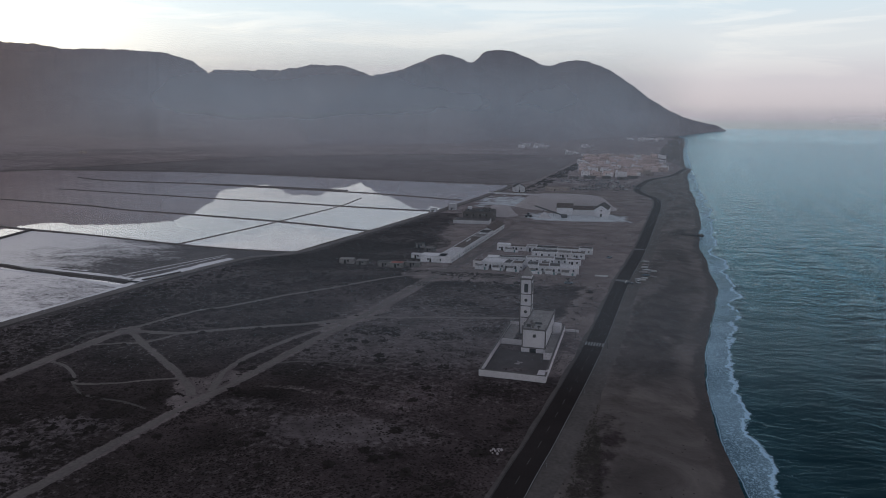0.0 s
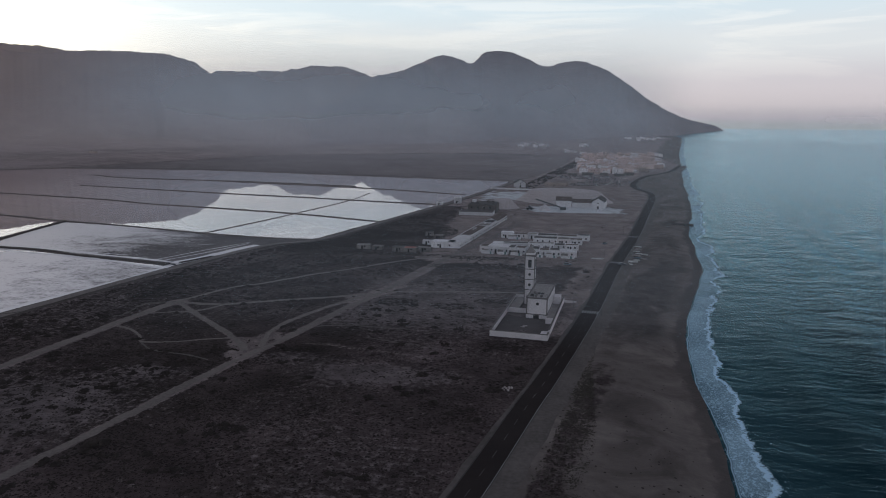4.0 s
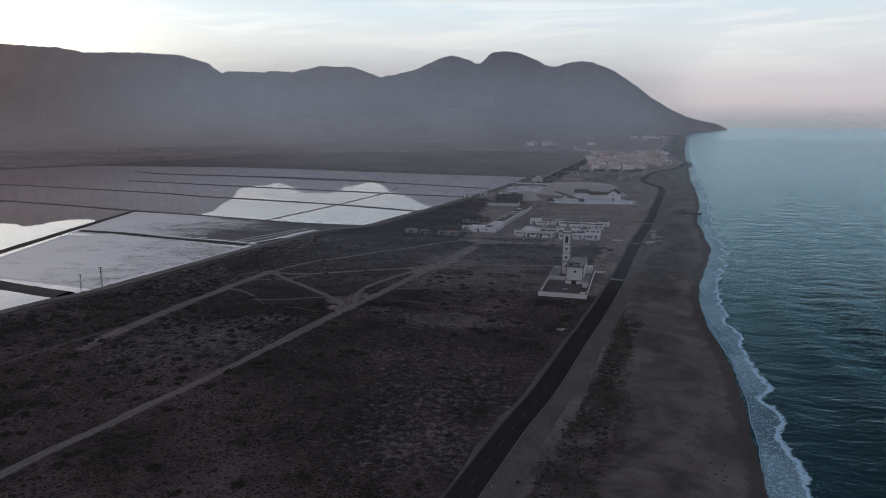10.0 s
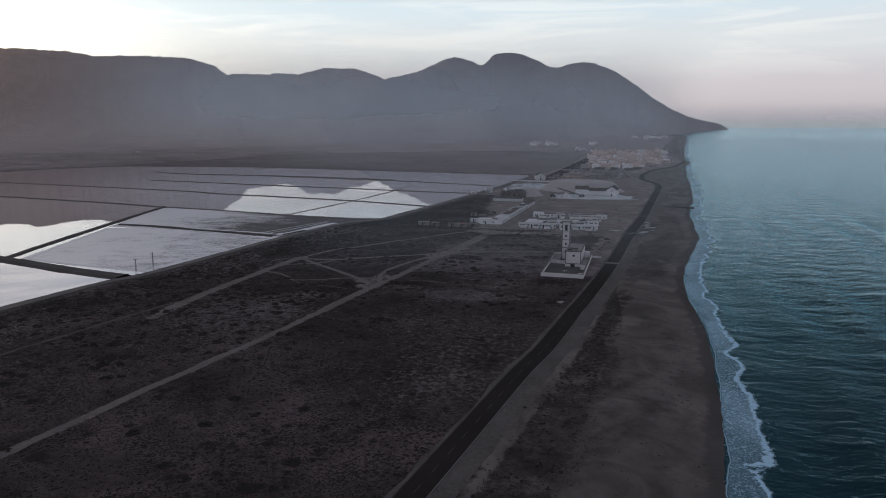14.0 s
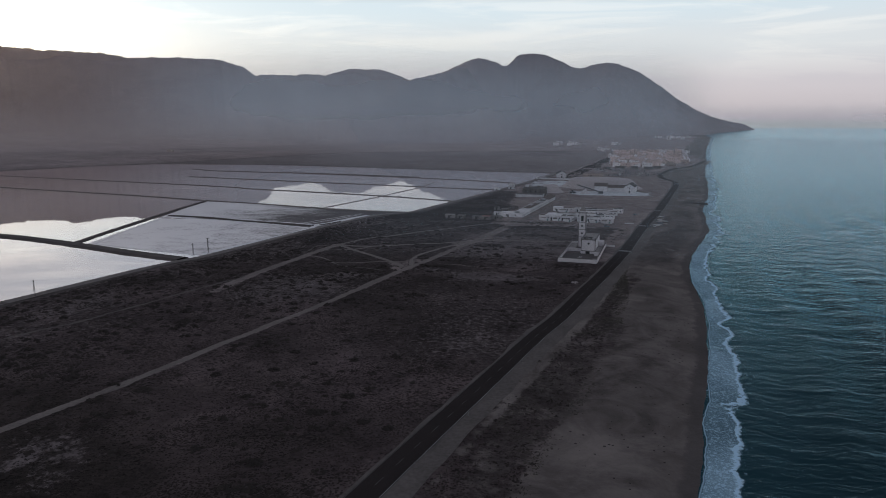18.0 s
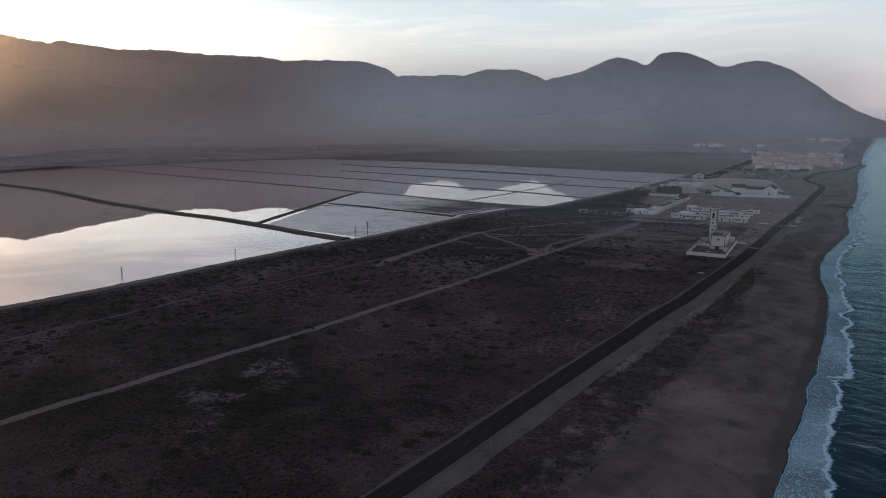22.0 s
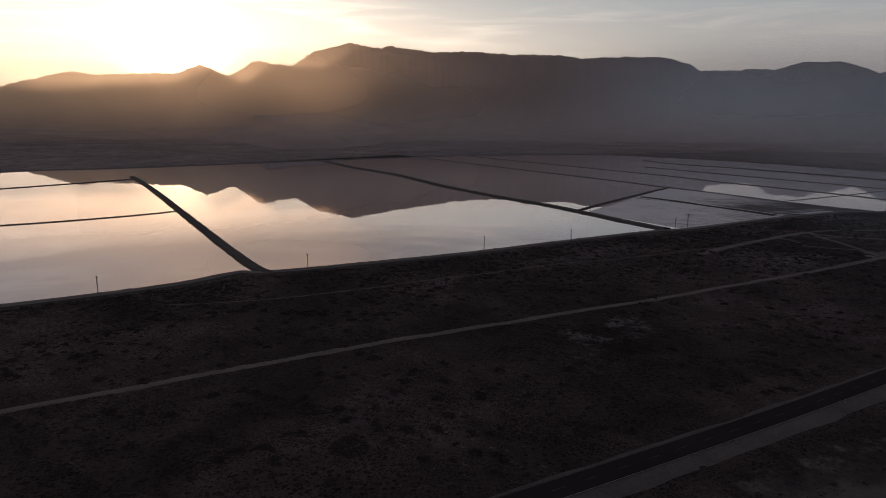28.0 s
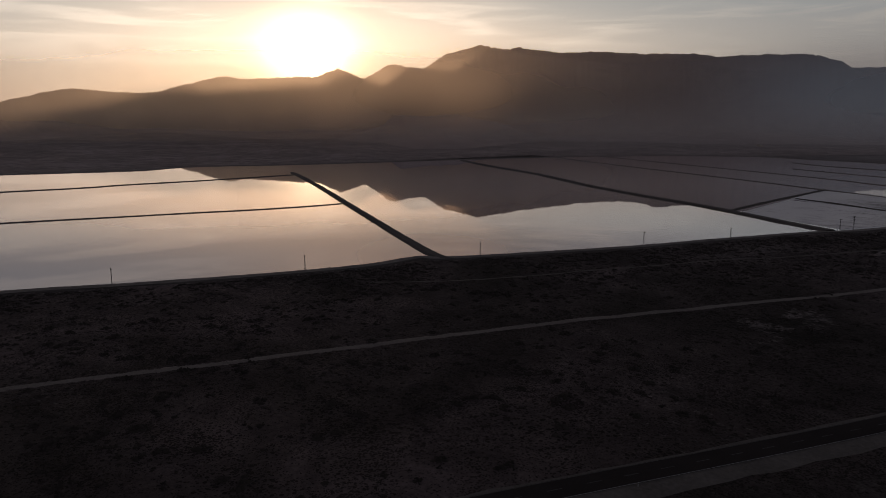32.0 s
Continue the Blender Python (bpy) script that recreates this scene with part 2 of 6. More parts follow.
# salt crust: streaks of dry white salt and wet film over dark mud
def crust_material(name, dryness, salt, film, lean):
    """Mud with salt that thickens along lean (metres to half, direction)."""
    m = shade(name, (0.075, 0.068, 0.071), (0.135, 0.124, 0.128), 0.5, 0.03, 0.5, 0.05)
    n, l, b = links(m)
    at = n.new("ShaderNodeNewGeometry").outputs["Position"]
    mp = n.new("ShaderNodeMapping")
    mp.inputs["Rotation"].default_value = (0, 0, radians(14))
    mp.inputs["Scale"].default_value = (0.02, 0.036, 0.04)
    l.new(at, mp.inputs[0])
    ns = n.new("ShaderNodeTexNoise")
    ns.inputs["Scale"].default_value, ns.inputs["Detail"].default_value, ns.inputs["Roughness"].default_value = 1.6, 9, 0.68
    ns.inputs["Distortion"].default_value = 0.7
    b.inputs["Roughness"].default_value, b.inputs["Specular IOR Level"].default_value = 0.95, 0.04
    l.new(mp.outputs[0], ns.inputs["Vector"])
    rp = n.new("ShaderNodeValToRGB")
    rp.color_ramp.elements[0].position, rp.color_ramp.elements[1].position = dryness, dryness + 0.34
    dot = n.new("ShaderNodeVectorMath")
    dot.operation = "DOT_PRODUCT"
    l.new(at, dot.inputs[0])
    dot.inputs[1].default_value = (lean[0], lean[1], 0)
    thick = n.new("ShaderNodeMath")
    thick.operation, thick.inputs[1].default_value = "ADD", lean[2]
    l.new(dot.outputs["Value"], thick.inputs[0])
    # scattered small specks of salt, like sugar on the mud
    speck = n.new("ShaderNodeTexNoise")
    speck.inputs["Scale"].default_value, speck.inputs["Detail"].default_value, speck.inputs["Roughness"].default_value = 0.45, 7, 0.75
    l.new(at, speck.inputs["Vector"])
    sp = n.new("ShaderNodeMath")
    sp.operation = "MULTIPLY_ADD"
    l.new(speck.outputs[0], sp.inputs[0])
    sp.inputs[1].default_value = 0.85
    l.new(thick.outputs[0], sp.inputs[2])
    tot = n.new("ShaderNodeMath")
    tot.operation = "ADD"
    l.new(ns.outputs[0], tot.inputs[0])
    l.new(sp.outputs[0], tot.inputs[1])
    l.new(tot.outputs[0], rp.inputs[0])
    mix = n.new("ShaderNodeMix")
    mix.data_type = "RGBA"
    l.new(rp.outputs[0], mix.inputs[0])
    l.new(b.inputs["Base Color"].links[0].from_socket, mix.inputs[6])
    mix.inputs[7].default_value = (*salt, 1)
    l.new(mix.outputs[2], b.inputs["Base Color"])
    gl = n.new("ShaderNodeBsdfGlossy")
    gl.inputs["Roughness"].default_value, gl.inputs["Color"].default_value = 0.2, (0.96, 0.92, 0.95, 1)
    wet = n.new("ShaderNodeMath")
    wet.operation = "MULTIPLY_ADD"
    l.new(rp.outputs[0], wet.inputs[0])
    wet.inputs[1].default_value, wet.inputs[2].default_value = film, 0.02
    ms = n.new("ShaderNodeMixShader")
    l.new(wet.outputs[0], ms.inputs[0])
    l.new(b.outputs[0], ms.inputs[1])
    l.new(gl.outputs[0], ms.inputs[2])
    l.new(ms.outputs[0], n["Material Output"].inputs[0])
    return m


M["crust"] = crust_material("wet_salt_crust", 0.56, (0.62, 0.59, 0.61), 0.26, (-0.0022, 0.0, -0.60))
M["rim"] = crust_material("wet_salt_rim", 0.1, (0.52, 0.51, 0.54), 0.3, (0, 0, 0))
M["crust_dull"] = crust_material("muddy_salt_crust", 0.60, (0.54, 0.52, 0.54), 0.32, (-0.0042, 0.0010, -1.56))

# the land: scrub soil, sand and dirt yards, by the attributes scrub, sand and plain of the sheet
land = shade("land", (0.0225, 0.0184, 0.0190), (0.088, 0.0735, 0.0755), 0.7, 0.022, 0.95, 0.6, spread=0.55, gloss=0.1)
n, l, b = links(land)
soil = b.inputs["Base Color"].links[0].from_socket
at = n.new("ShaderNodeNewGeometry").outputs["Position"]


def tufts(base, scale, size, dens_scale, colour):
    """Small dark tufts and stones strewn over the soil, thicker in some places."""
    vo = n.new("ShaderNodeTexVoronoi")
    vo.inputs["Scale"].default_value = scale
    l.new(at, vo.inputs["Vector"])
    ns = n.new("ShaderNodeTexNoise")
    ns.inputs["Scale"].default_value, ns.inputs["Detail"].default_value = dens_scale, 5
    l.new(at, ns.inputs["Vector"])
    rim = n.new("ShaderNodeMapRange")
    rim.inputs[1].default_value, rim.inputs[2].default_value, rim.inputs[3].default_value, rim.inputs[4].default_value = 0.35, 0.65, size * 0.35, size
    l.new(ns.outputs[0], rim.inputs[0])
    lt = n.new("ShaderNodeMath")
    lt.operation = "LESS_THAN"
    l.new(vo.outputs["Distance"], lt.inputs[0])
    l.new(rim.outputs[0], lt.inputs[1])
    mx = n.new("ShaderNodeMix")
    mx.data_type = "RGBA"
    l.new(lt.outputs[0], mx.inputs[0])
    l.new(base, mx.inputs[6])
    mx.inputs[7].default_value = (*colour, 1)
    return mx.outputs[2]


def land_layer(base, attr, lo, hi, scale, edge, soft=0.0):
    ns = n.new("ShaderNodeTexNoise")
    ns.inputs["Scale"].default_value, ns.inputs["Detail"].default_value, ns.inputs["Roughness"].default_value = scale, 7, 0.65
    l.new(at, ns.inputs["Vector"])
    rp = n.new("ShaderNodeValToRGB")
    rp.color_ramp.elements[0].position, rp.color_ramp.elements[1].position = 0.3, 0.72
    rp.color_ramp.elements[0].color, rp.color_ramp.elements[1].color = (*lo, 1), (*hi, 1)
    l.new(ns.outputs[0], rp.inputs[0])
    a = n.new("ShaderNodeAttribute")
    a.attribute_name = attr
    rag = n.new("ShaderNodeTexNoise")
    rag.inputs["Scale"].default_value, rag.inputs["Detail"].default_value, rag.inputs["Roughness"].default_value = edge, 8, 0.7
    l.new(at, rag.inputs["Vector"])
    sub = n.new("ShaderNodeMath")
    sub.operation = "MULTIPLY_ADD"
    l.new(rag.outputs[0], sub.inputs[0])
    sub.inputs[1].default_value = 1.4
    l.new(a.outputs["Fac"], sub.inputs[2])
    rng = n.new("ShaderNodeMapRange")
    rng.interpolation_type = "SMOOTHSTEP"
    rng.inputs[1].default_value, rng.inputs[2].default_value = 1.05 - soft, 1.35 + soft
    l.new(sub.outputs[0], rng.inputs[0])
    mx = n.new("ShaderNodeMix")
    mx.data_type = "RGBA"
    l.new(rng.outputs[0], mx.inputs[0])
    l.new(base, mx.inputs[6])
    l.new(rp.outputs[0], mx.inputs[7])
    return mx.outputs[2]


soil = tufts(soil, 1.5, 0.5, 0.05, (0.024, 0.0195, 0.019))
soil = tufts(soil, 0.55, 0.34, 0.03, (0.019, 0.0155, 0.015))
# broad tones of the soil: darker humus, paler dust
tone = n.new("ShaderNodeTexNoise")
tone.inputs["Scale"].default_value, tone.inputs["Detail"].default_value, tone.inputs["Roughness"].default_value = 0.011, 5, 0.6
tone.inputs["Distortion"].default_value = 0.7
l.new(at, tone.inputs["Vector"])
tone_ramp = n.new("ShaderNodeValToRGB")
tone_ramp.color_ramp.elements[0].position, tone_ramp.color_ramp.elements[1].position = 0.34, 0.66
tone_ramp.color_ramp.elements[0].color, tone_ramp.color_ramp.elements[1].color = (0.50, 0.49, 0.45, 1), (1.5, 1.42, 1.44, 1)
l.new(tone.outputs[0], tone_ramp.inputs[0])
toned = n.new("ShaderNodeMix")
toned.data_type, toned.blend_type = "RGBA", "MULTIPLY"
toned.inputs[0].default_value = 1.0
l.new(soil, toned.inputs[6])
l.new(tone_ramp.outputs[0], toned.inputs[7])
soil = toned.outputs[2]
c = land_layer(soil, "plain", (0.185, 0.157, 0.158), (0.33, 0.282, 0.28), 0.008, 0.02)
c = land_layer(c, "yard", (0.155, 0.130, 0.126), (0.255, 0.218, 0.211), 0.05, 0.08)
c = land_layer(c, "bare", (0.07, 0.06, 0.062), (0.16, 0.14, 0.142), 0.25, 0.5)
c = tufts(c, 0.9, 0.34, 0.06, (0.022, 0.019, 0.018))
c = land_layer(c, "dust", (0.12, 0.103, 0.102), (0.205, 0.177, 0.174), 0.35, 0.6)
c = land_layer(c, "sand", (0.086, 0.077, 0.073), (0.18, 0.161, 0.152), 0.022, 0.12)
c = land_layer(c, "stain", (0.045, 0.039, 0.038), (0.088, 0.077, 0.075), 0.06, 0.2, 0.25)
c = tufts(c, 0.42, 0.17, 0.04, (0.045, 0.039, 0.038))
# damp and trodden patches
damp = n.new("ShaderNodeTexNoise")
damp.inputs["Scale"].default_value, damp.inputs["Detail"].default_value, damp.inputs["Roughness"].default_value = 0.052, 7, 0.66
damp.inputs["Distortion"].default_value = 0.9
l.new(at, damp.inputs["Vector"])
damp_ramp = n.new("ShaderNodeValToRGB")
damp_ramp.color_ramp.elements[0].position, damp_ramp.color_ramp.elements[1].position = 0.37, 0.58
damp_ramp.color_ramp.elements[0].color, damp_ramp.color_ramp.elements[1].color = (0.72, 0.69, 0.70, 1), (1.18, 1.14, 1.15, 1)
l.new(damp.outputs[0], damp_ramp.inputs[0])
damped = n.new("ShaderNodeMix")
damped.data_type, damped.blend_type = "RGBA", "MULTIPLY"
damped.inputs[0].default_value = 1.0
l.new(c, damped.inputs[6])
l.new(damp_ramp.outputs[0], damped.inputs[7])
c = damped.outputs[2]
c = land_layer(c, "wetsand", (0.062, 0.054, 0.054), (0.10, 0.088, 0.087), 0.05, 0.1)
c = land_layer(c, "saltdust", (0.38, 0.40, 0.43), (0.66, 0.69, 0.73), 0.12, 0.09)
l.new(c, b.inputs["Base Color"])
M["land"] = land

# the sea: dark teal water, foam in the surf by the attribute off (metres from the shore)
sea = bpy.data.materials.new("sea_water")
sea.use_nodes = True
n, l, b = links(sea)
at = n.new("ShaderNodeNewGeometry").outputs["Position"]


def sea_noise(scale, detail, turn, squeeze, rough=0.6):
    mp = n.new("ShaderNodeMapping")
    mp.inputs["Rotation"].default_value, mp.inputs["Scale"].default_value = (0, 0, radians(turn)), squeeze
    l.new(at, mp.inputs[0])
    ns = n.new("ShaderNodeTexNoise")
    ns.inputs["Scale"].default_value, ns.inputs["Detail"].default_value, ns.inputs["Roughness"].default_value = scale, detail, rough
    l.new(mp.outputs[0], ns.inputs["Vector"])
    return ns.outputs[0]


def sea_math(op, a, b2=None, clamp=False):
    m = n.new("ShaderNodeMath")
    m.operation, m.use_clamp = op, clamp
    for i, v in enumerate((a, b2)):
        if isinstance(v, (int, float)):
            m.inputs[i].default_value = v
        elif v is not None:
            l.new(v, m.inputs[i])
    return m.outputs[0]


off = n.new("ShaderNodeAttribute")
off.attribute_name = "off"
off = off.outputs["Fac"]
swell = sea_noise(0.34, 4, 44, (0.5, 1.0, 1.0), 0.6)
chop = sea_noise(1.3, 5, 40, (0.45, 1.0, 1.0), 0.7)
roll = sea_noise(0.085, 3, 48, (0.4, 1.0, 1.0), 0.5)
b0 = n.new("ShaderNodeBump")
b0.inputs["Strength"].default_value, b0.inputs["Distance"].default_value = 1.0, 1.1
l.new(roll, b0.inputs["Height"])
b1 = n.new("ShaderNodeBump")
l.new(b0.outputs[0], b1.inputs["Normal"])
b1.inputs["Strength"].default_value, b1.inputs["Distance"].default_value = 1.0, 0.46
l.new(swell, b1.inputs["Height"])
b2 = n.new("ShaderNodeBump")
b2.inputs["Strength"].default_value, b2.inputs["Distance"].default_value = 1.0, 0.12
l.new(chop, b2.inputs["Height"])
l.new(b1.outputs[0], b2.inputs["Normal"])
l.new(b2.outputs[0], b.inputs["Normal"])
shine = n.new("ShaderNodeBsdfGlossy")
shine.inputs["Color"].default_value, shine.inputs["Roughness"].default_value = (0.45, 0.79, 0.915, 1), 0.1
l.new(b2.outputs[0], shine.inputs["Normal"])
facing = n.new("ShaderNodeFresnel")
facing.inputs["IOR"].default_value = 1.26
l.new(b2.outputs[0], facing.inputs["Normal"])
far_shine = n.new("ShaderNodeMix")
far_shine.data_type = "RGBA"
far_shine.inputs[6].default_value, far_shine.inputs[7].default_value = (0.37, 0.70, 0.82, 1), (0.75, 0.84, 0.90, 1)
l.new(sea_math("POWER", facing.outputs[0], 2.5), far_shine.inputs[0])
l.new(far_shine.outputs[2], shine.inputs["Color"])
b.inputs["IOR"].default_value, b.inputs["Specular Tint"].default_value = 1.22, (0.45, 0.75, 0.88, 1)
b.inputs["Specular IOR Level"].default_value = 0.0
depth = n.new("ShaderNodeMapRange")
depth.inputs[1].default_value, depth.inputs[2].default_value = 0, 60
l.new(off, depth.inputs[0])
deep = n.new("ShaderNodeMix")
deep.data_type = "RGBA"
deep.inputs[6].default_value, deep.inputs[7].default_value = (0.016, 0.045, 0.058, 1), (0.0003, 0.006, 0.0115, 1)
l.new(depth.outputs[0], deep.inputs[0])
# foam: one broken band along the shore with lace behind it
wander = sea_noise(0.03, 4, 0, (1, 1, 1))
lace = sea_math("SUBTRACT", 1.0, sea_math("MULTIPLY", sea_math("ABSOLUTE", sea_math("SUBTRACT", sea_noise(0.95, 8, 10, (1, 0.8, 1), 0.74), 0.5)), 3.2))
edge = sea_math("ADD", off, sea_math("MULTIPLY", sea_math("SUBTRACT", wander, 0.49), 22.0))


def sea_range(v, a4, b4, c4, d4):
    r = n.new("ShaderNodeMapRange")
    r.interpolation_type = "SMOOTHSTEP"
    for i, q in enumerate((a4, b4, c4, d4)):
        r.inputs[i + 1].default_value = q
    l.new(v, r.inputs[0])
    return r.outputs[0]


# the breaking roller, the thin swash sheet inside it, torn lace outside it
cover = sea_range(sea_noise(0.017, 2, 0, (1, 1, 1)), 0.38, 0.62, 0.6, 1.0)
gaps = sea_noise(0.11, 4, 0, (1, 1, 1), 0.6)
fray = sea_noise(0.8, 8, 0, (1, 1, 1), 0.8)
jag = sea_math("ADD", edge, sea_math("MULTIPLY", sea_math("SUBTRACT", fray, 0.5), 4.5))
roller = sea_math("MULTIPLY", sea_range(jag, 6.8, 7.4, 0.0, 1.0), sea_range(jag, 7.8, 10.4, 1.0, 0.0))
roller = sea_math("MULTIPLY", roller, sea_range(sea_math("ADD", gaps, sea_math("MULTIPLY", cover, 0.12)), 0.40, 0.52, 0.25, 1.0))
roller = sea_math("MULTIPLY", sea_math("SUBTRACT", sea_math("MULTIPLY", roller, 1.1), sea_math("MULTIPLY", lace, 0.8)), 3.2, True)
veil = sea_math("ADD", sea_math("MULTIPLY", cover, 0.34), 0.62)
swash = sea_math("MULTIPLY", sea_math("SUBTRACT", sea_math("MULTIPLY", sea_range(edge, 7.5, 9.5, 1.0, 0.0), veil), sea_math("MULTIPLY", lace, 0.86)), 3.4, True)
torn = sea_math("MULTIPLY", sea_math("SUBTRACT", sea_math("MULTIPLY", sea_range(edge, 9.0, 27.0, 1.0, 0.0), sea_math("ADD", sea_math("MULTIPLY", gaps, 0.55), 0.38)), lace), 3.0, True)
shore = sea_math("SUBTRACT", off, sea_math("MULTIPLY", sea_math("SUBTRACT", wander, 0.42), 5.0))
swash = sea_math("MULTIPLY", sea_math("ADD", sea_math("MULTIPLY", swash, 0.62), sea_math("MULTIPLY", sea_range(edge, 7.5, 9.0, 0.2, 0.0), cover)), sea_range(shore, 0.0, 0.5, 0.0, 1.0))
lip = sea_range(sea_math("ABSOLUTE", shore), 0.06, 0.3, 0.6, 0.0)
foam = sea_math("MAXIMUM", sea_math("MAXIMUM", roller, swash), sea_math("MAXIMUM", torn, lip))
fm = n.new("ShaderNodeMix")
fm.data_type = "RGBA"
l.new(foam, fm.inputs[0])
l.new(deep.outputs[2], fm.inputs[6])
fm.inputs[7].default_value = (0.45, 0.66, 0.83, 1)
l.new(fm.outputs[2], b.inputs["Base Color"])
l.new(sea_math("ADD", sea_math("MULTIPLY", foam, 0.6), 0.12), b.inputs["Roughness"])
top = n.new("ShaderNodeMixShader")
gloss = sea_math("MULTIPLY", sea_math("POWER", facing.outputs[0], 2.0), 2.7, True)
l.new(sea_math("MULTIPLY", gloss, sea_math("SUBTRACT", 1.0, foam)), top.inputs[0])
l.new(b.outputs[0], top.inputs[1])
l.new(shine.outputs[0], top.inputs[2])
l.new(top.outputs[0], n["Material Output"].inputs[0])
M["sea"] = sea


# ---------------------------------------------------------------- helpers for building
def mesh_of(name, verts, faces, material, smooth=False):
    me = bpy.data.meshes.new(name)
    me.from_pydata([tuple(v) for v in verts], [], [tuple(f) for f in faces])
    me.materials.append(material)
    if smooth:
        me.shade_smooth()
    me.update()
    return me


def part(name, bm, material, parent=None, label=""):
    me = bpy.data.meshes.new(name)
    bm.to_mesh(me)
    bm.free()
    me.materials.append(material)
    ob = new(name, me)
    ob.parent = parent
    return tagged(ob, label)


def empty(name, m=None):
    ob = new(name)
    ob.empty_display_size = 0.5
    if m is not None:
        ob.matrix_basis = m
    return ob


def box(bm, x0, x1, y0, y1, z0, z1, bevel=0.0):
    made = bmesh.ops.create_cube(bm, size=1)
    bmesh.ops.scale(bm, vec=(x1 - x0, y1 - y0, z1 - z0), verts=made["verts"])
    bmesh.ops.translate(bm, vec=((x0 + x1) / 2, (y0 + y1) / 2, (z0 + z1) / 2), verts=made["verts"])
    if bevel:
        bmesh.ops.bevel(bm, geom=list({e for v in made["verts"] for e in v.link_edges}), offset=bevel, segments=1, affect="EDGES")
    return made["verts"]


def boxed(name, dims, material, parent=None, label="", bevel=0.0):
    bm = bmesh.new()
    box(bm, *dims, bevel=bevel)
    return part(name, bm, material, parent, label)


_cells = np.random.RandomState(7).rand(512, 512)


def value_noise(x, y):
    x, y = np.asarray(x, float), np.asarray(y, float)
    i, j = np.floor(x).astype(int), np.floor(y).astype(int)
    u, v = x - i, y - j
    u, v = u * u * (3 - 2 * u), v * v * (3 - 2 * v)
    g = lambda a, b3: _cells[a % 512, b3 % 512]
    return (g(i, j) * (1 - u) + g(i + 1, j) * u) * (1 - v) + (g(i, j + 1) * (1 - u) + g(i + 1, j + 1) * u) * v


def fbm(x, y, octaves=4):
    total, amp, size = 0, 0.5, 1.0
    for k in range(octaves):
        total = total + amp * (value_noise(np.asarray(x) * size + 17.3 * k, np.asarray(y) * size + 5.1 * k) - 0.5)
        amp, size = amp * 0.5, size * 2.03
    return total


def smooth(a, lo, hi):
    t = np.clip((np.asarray(a, float) - lo) / (hi - lo), 0, 1)
    return t * t * (3 - 2 * t)


def inside(poly, x, y):
    x, y = np.asarray(x, float), np.asarray(y, float)
    hit = np.zeros(x.shape, bool)
    for (x0, y0), (x1, y1) in zip(poly, poly[1:] + poly[:1]):
        if y0 == y1:
            continue
        cross = ((y0 > y) != (y1 > y)) & (x < (x1 - x0) * (y - y0) / (y1 - y0) + x0)
        hit ^= cross
    return hit


def line_gap(line, x, y):
    """Distance to a polyline."""
    x, y = np.asarray(x, float), np.asarray(y, float)
    best = np.full(x.shape, 1e9)
    for (x0, y0), (x1, y1) in zip(line, line[1:]):
        dx, dy = x1 - x0, y1 - y0
        t = np.clip(((x - x0) * dx + (y - y0) * dy) / (dx * dx + dy * dy), 0, 1)
        best = np.minimum(best, np.hypot(x - x0 - t * dx, y - y0 - t * dy))
    return best


def resample(line, step):
    """Points along a smooth curve through the corners of a line."""
    p = [Vector(q) for q in line]
    p = [p[0] * 2 - p[1], *p, p[-1] * 2 - p[-2]]
    out = []
    for a, b3, c3, d in zip(p, p[1:], p[2:], p[3:]):
        k = max(1, int((c3 - b3).length / step))
        for i in range(k):
            t = i / k
            out.append(0.5 * (2 * b3 + (c3 - a) * t + (2 * a - 5 * b3 + 4 * c3 - d) * t * t + (3 * b3 - a - 3 * c3 + d) * t ** 3))
    return [tuple(q) for q in (*out, p[-2])]


# ---------------------------------------------------------------- the plan
SEA_Z, BRINE_Z = -1.5, -0.35
COAST = [(-240, -1200), (-70, -420), (-48, -330), (16, -68), (23, -34), (29, 0), (36.5, 38), (44, 72), (49.5, 104), (53.5, 135), (56, 175), (60, 212),
         (70, 255), (84, 312), (95, 360), (103, 425), (113, 482), (144, 634), (190, 920), (325, 1678), (520, 2700), (545, 2900), (590, 3250), (590, 3500), (200, 4200), (0, 6500)]
ROAD = [(-148, -420), (-115, -305), (-90, -213), (-71.5, -148), (-53, -80), (-39, -24), (-27.6, 20), (-15.2, 68), (-6.6, 97), (4.7, 144), (10.6, 167), (27, 238), (47.5, 340),
        (67, 426), (96, 572), (112, 655), (117, 705), (111, 742), (110, 785), (122, 848), (146, 927), (185, 1000), (230, 1150)]
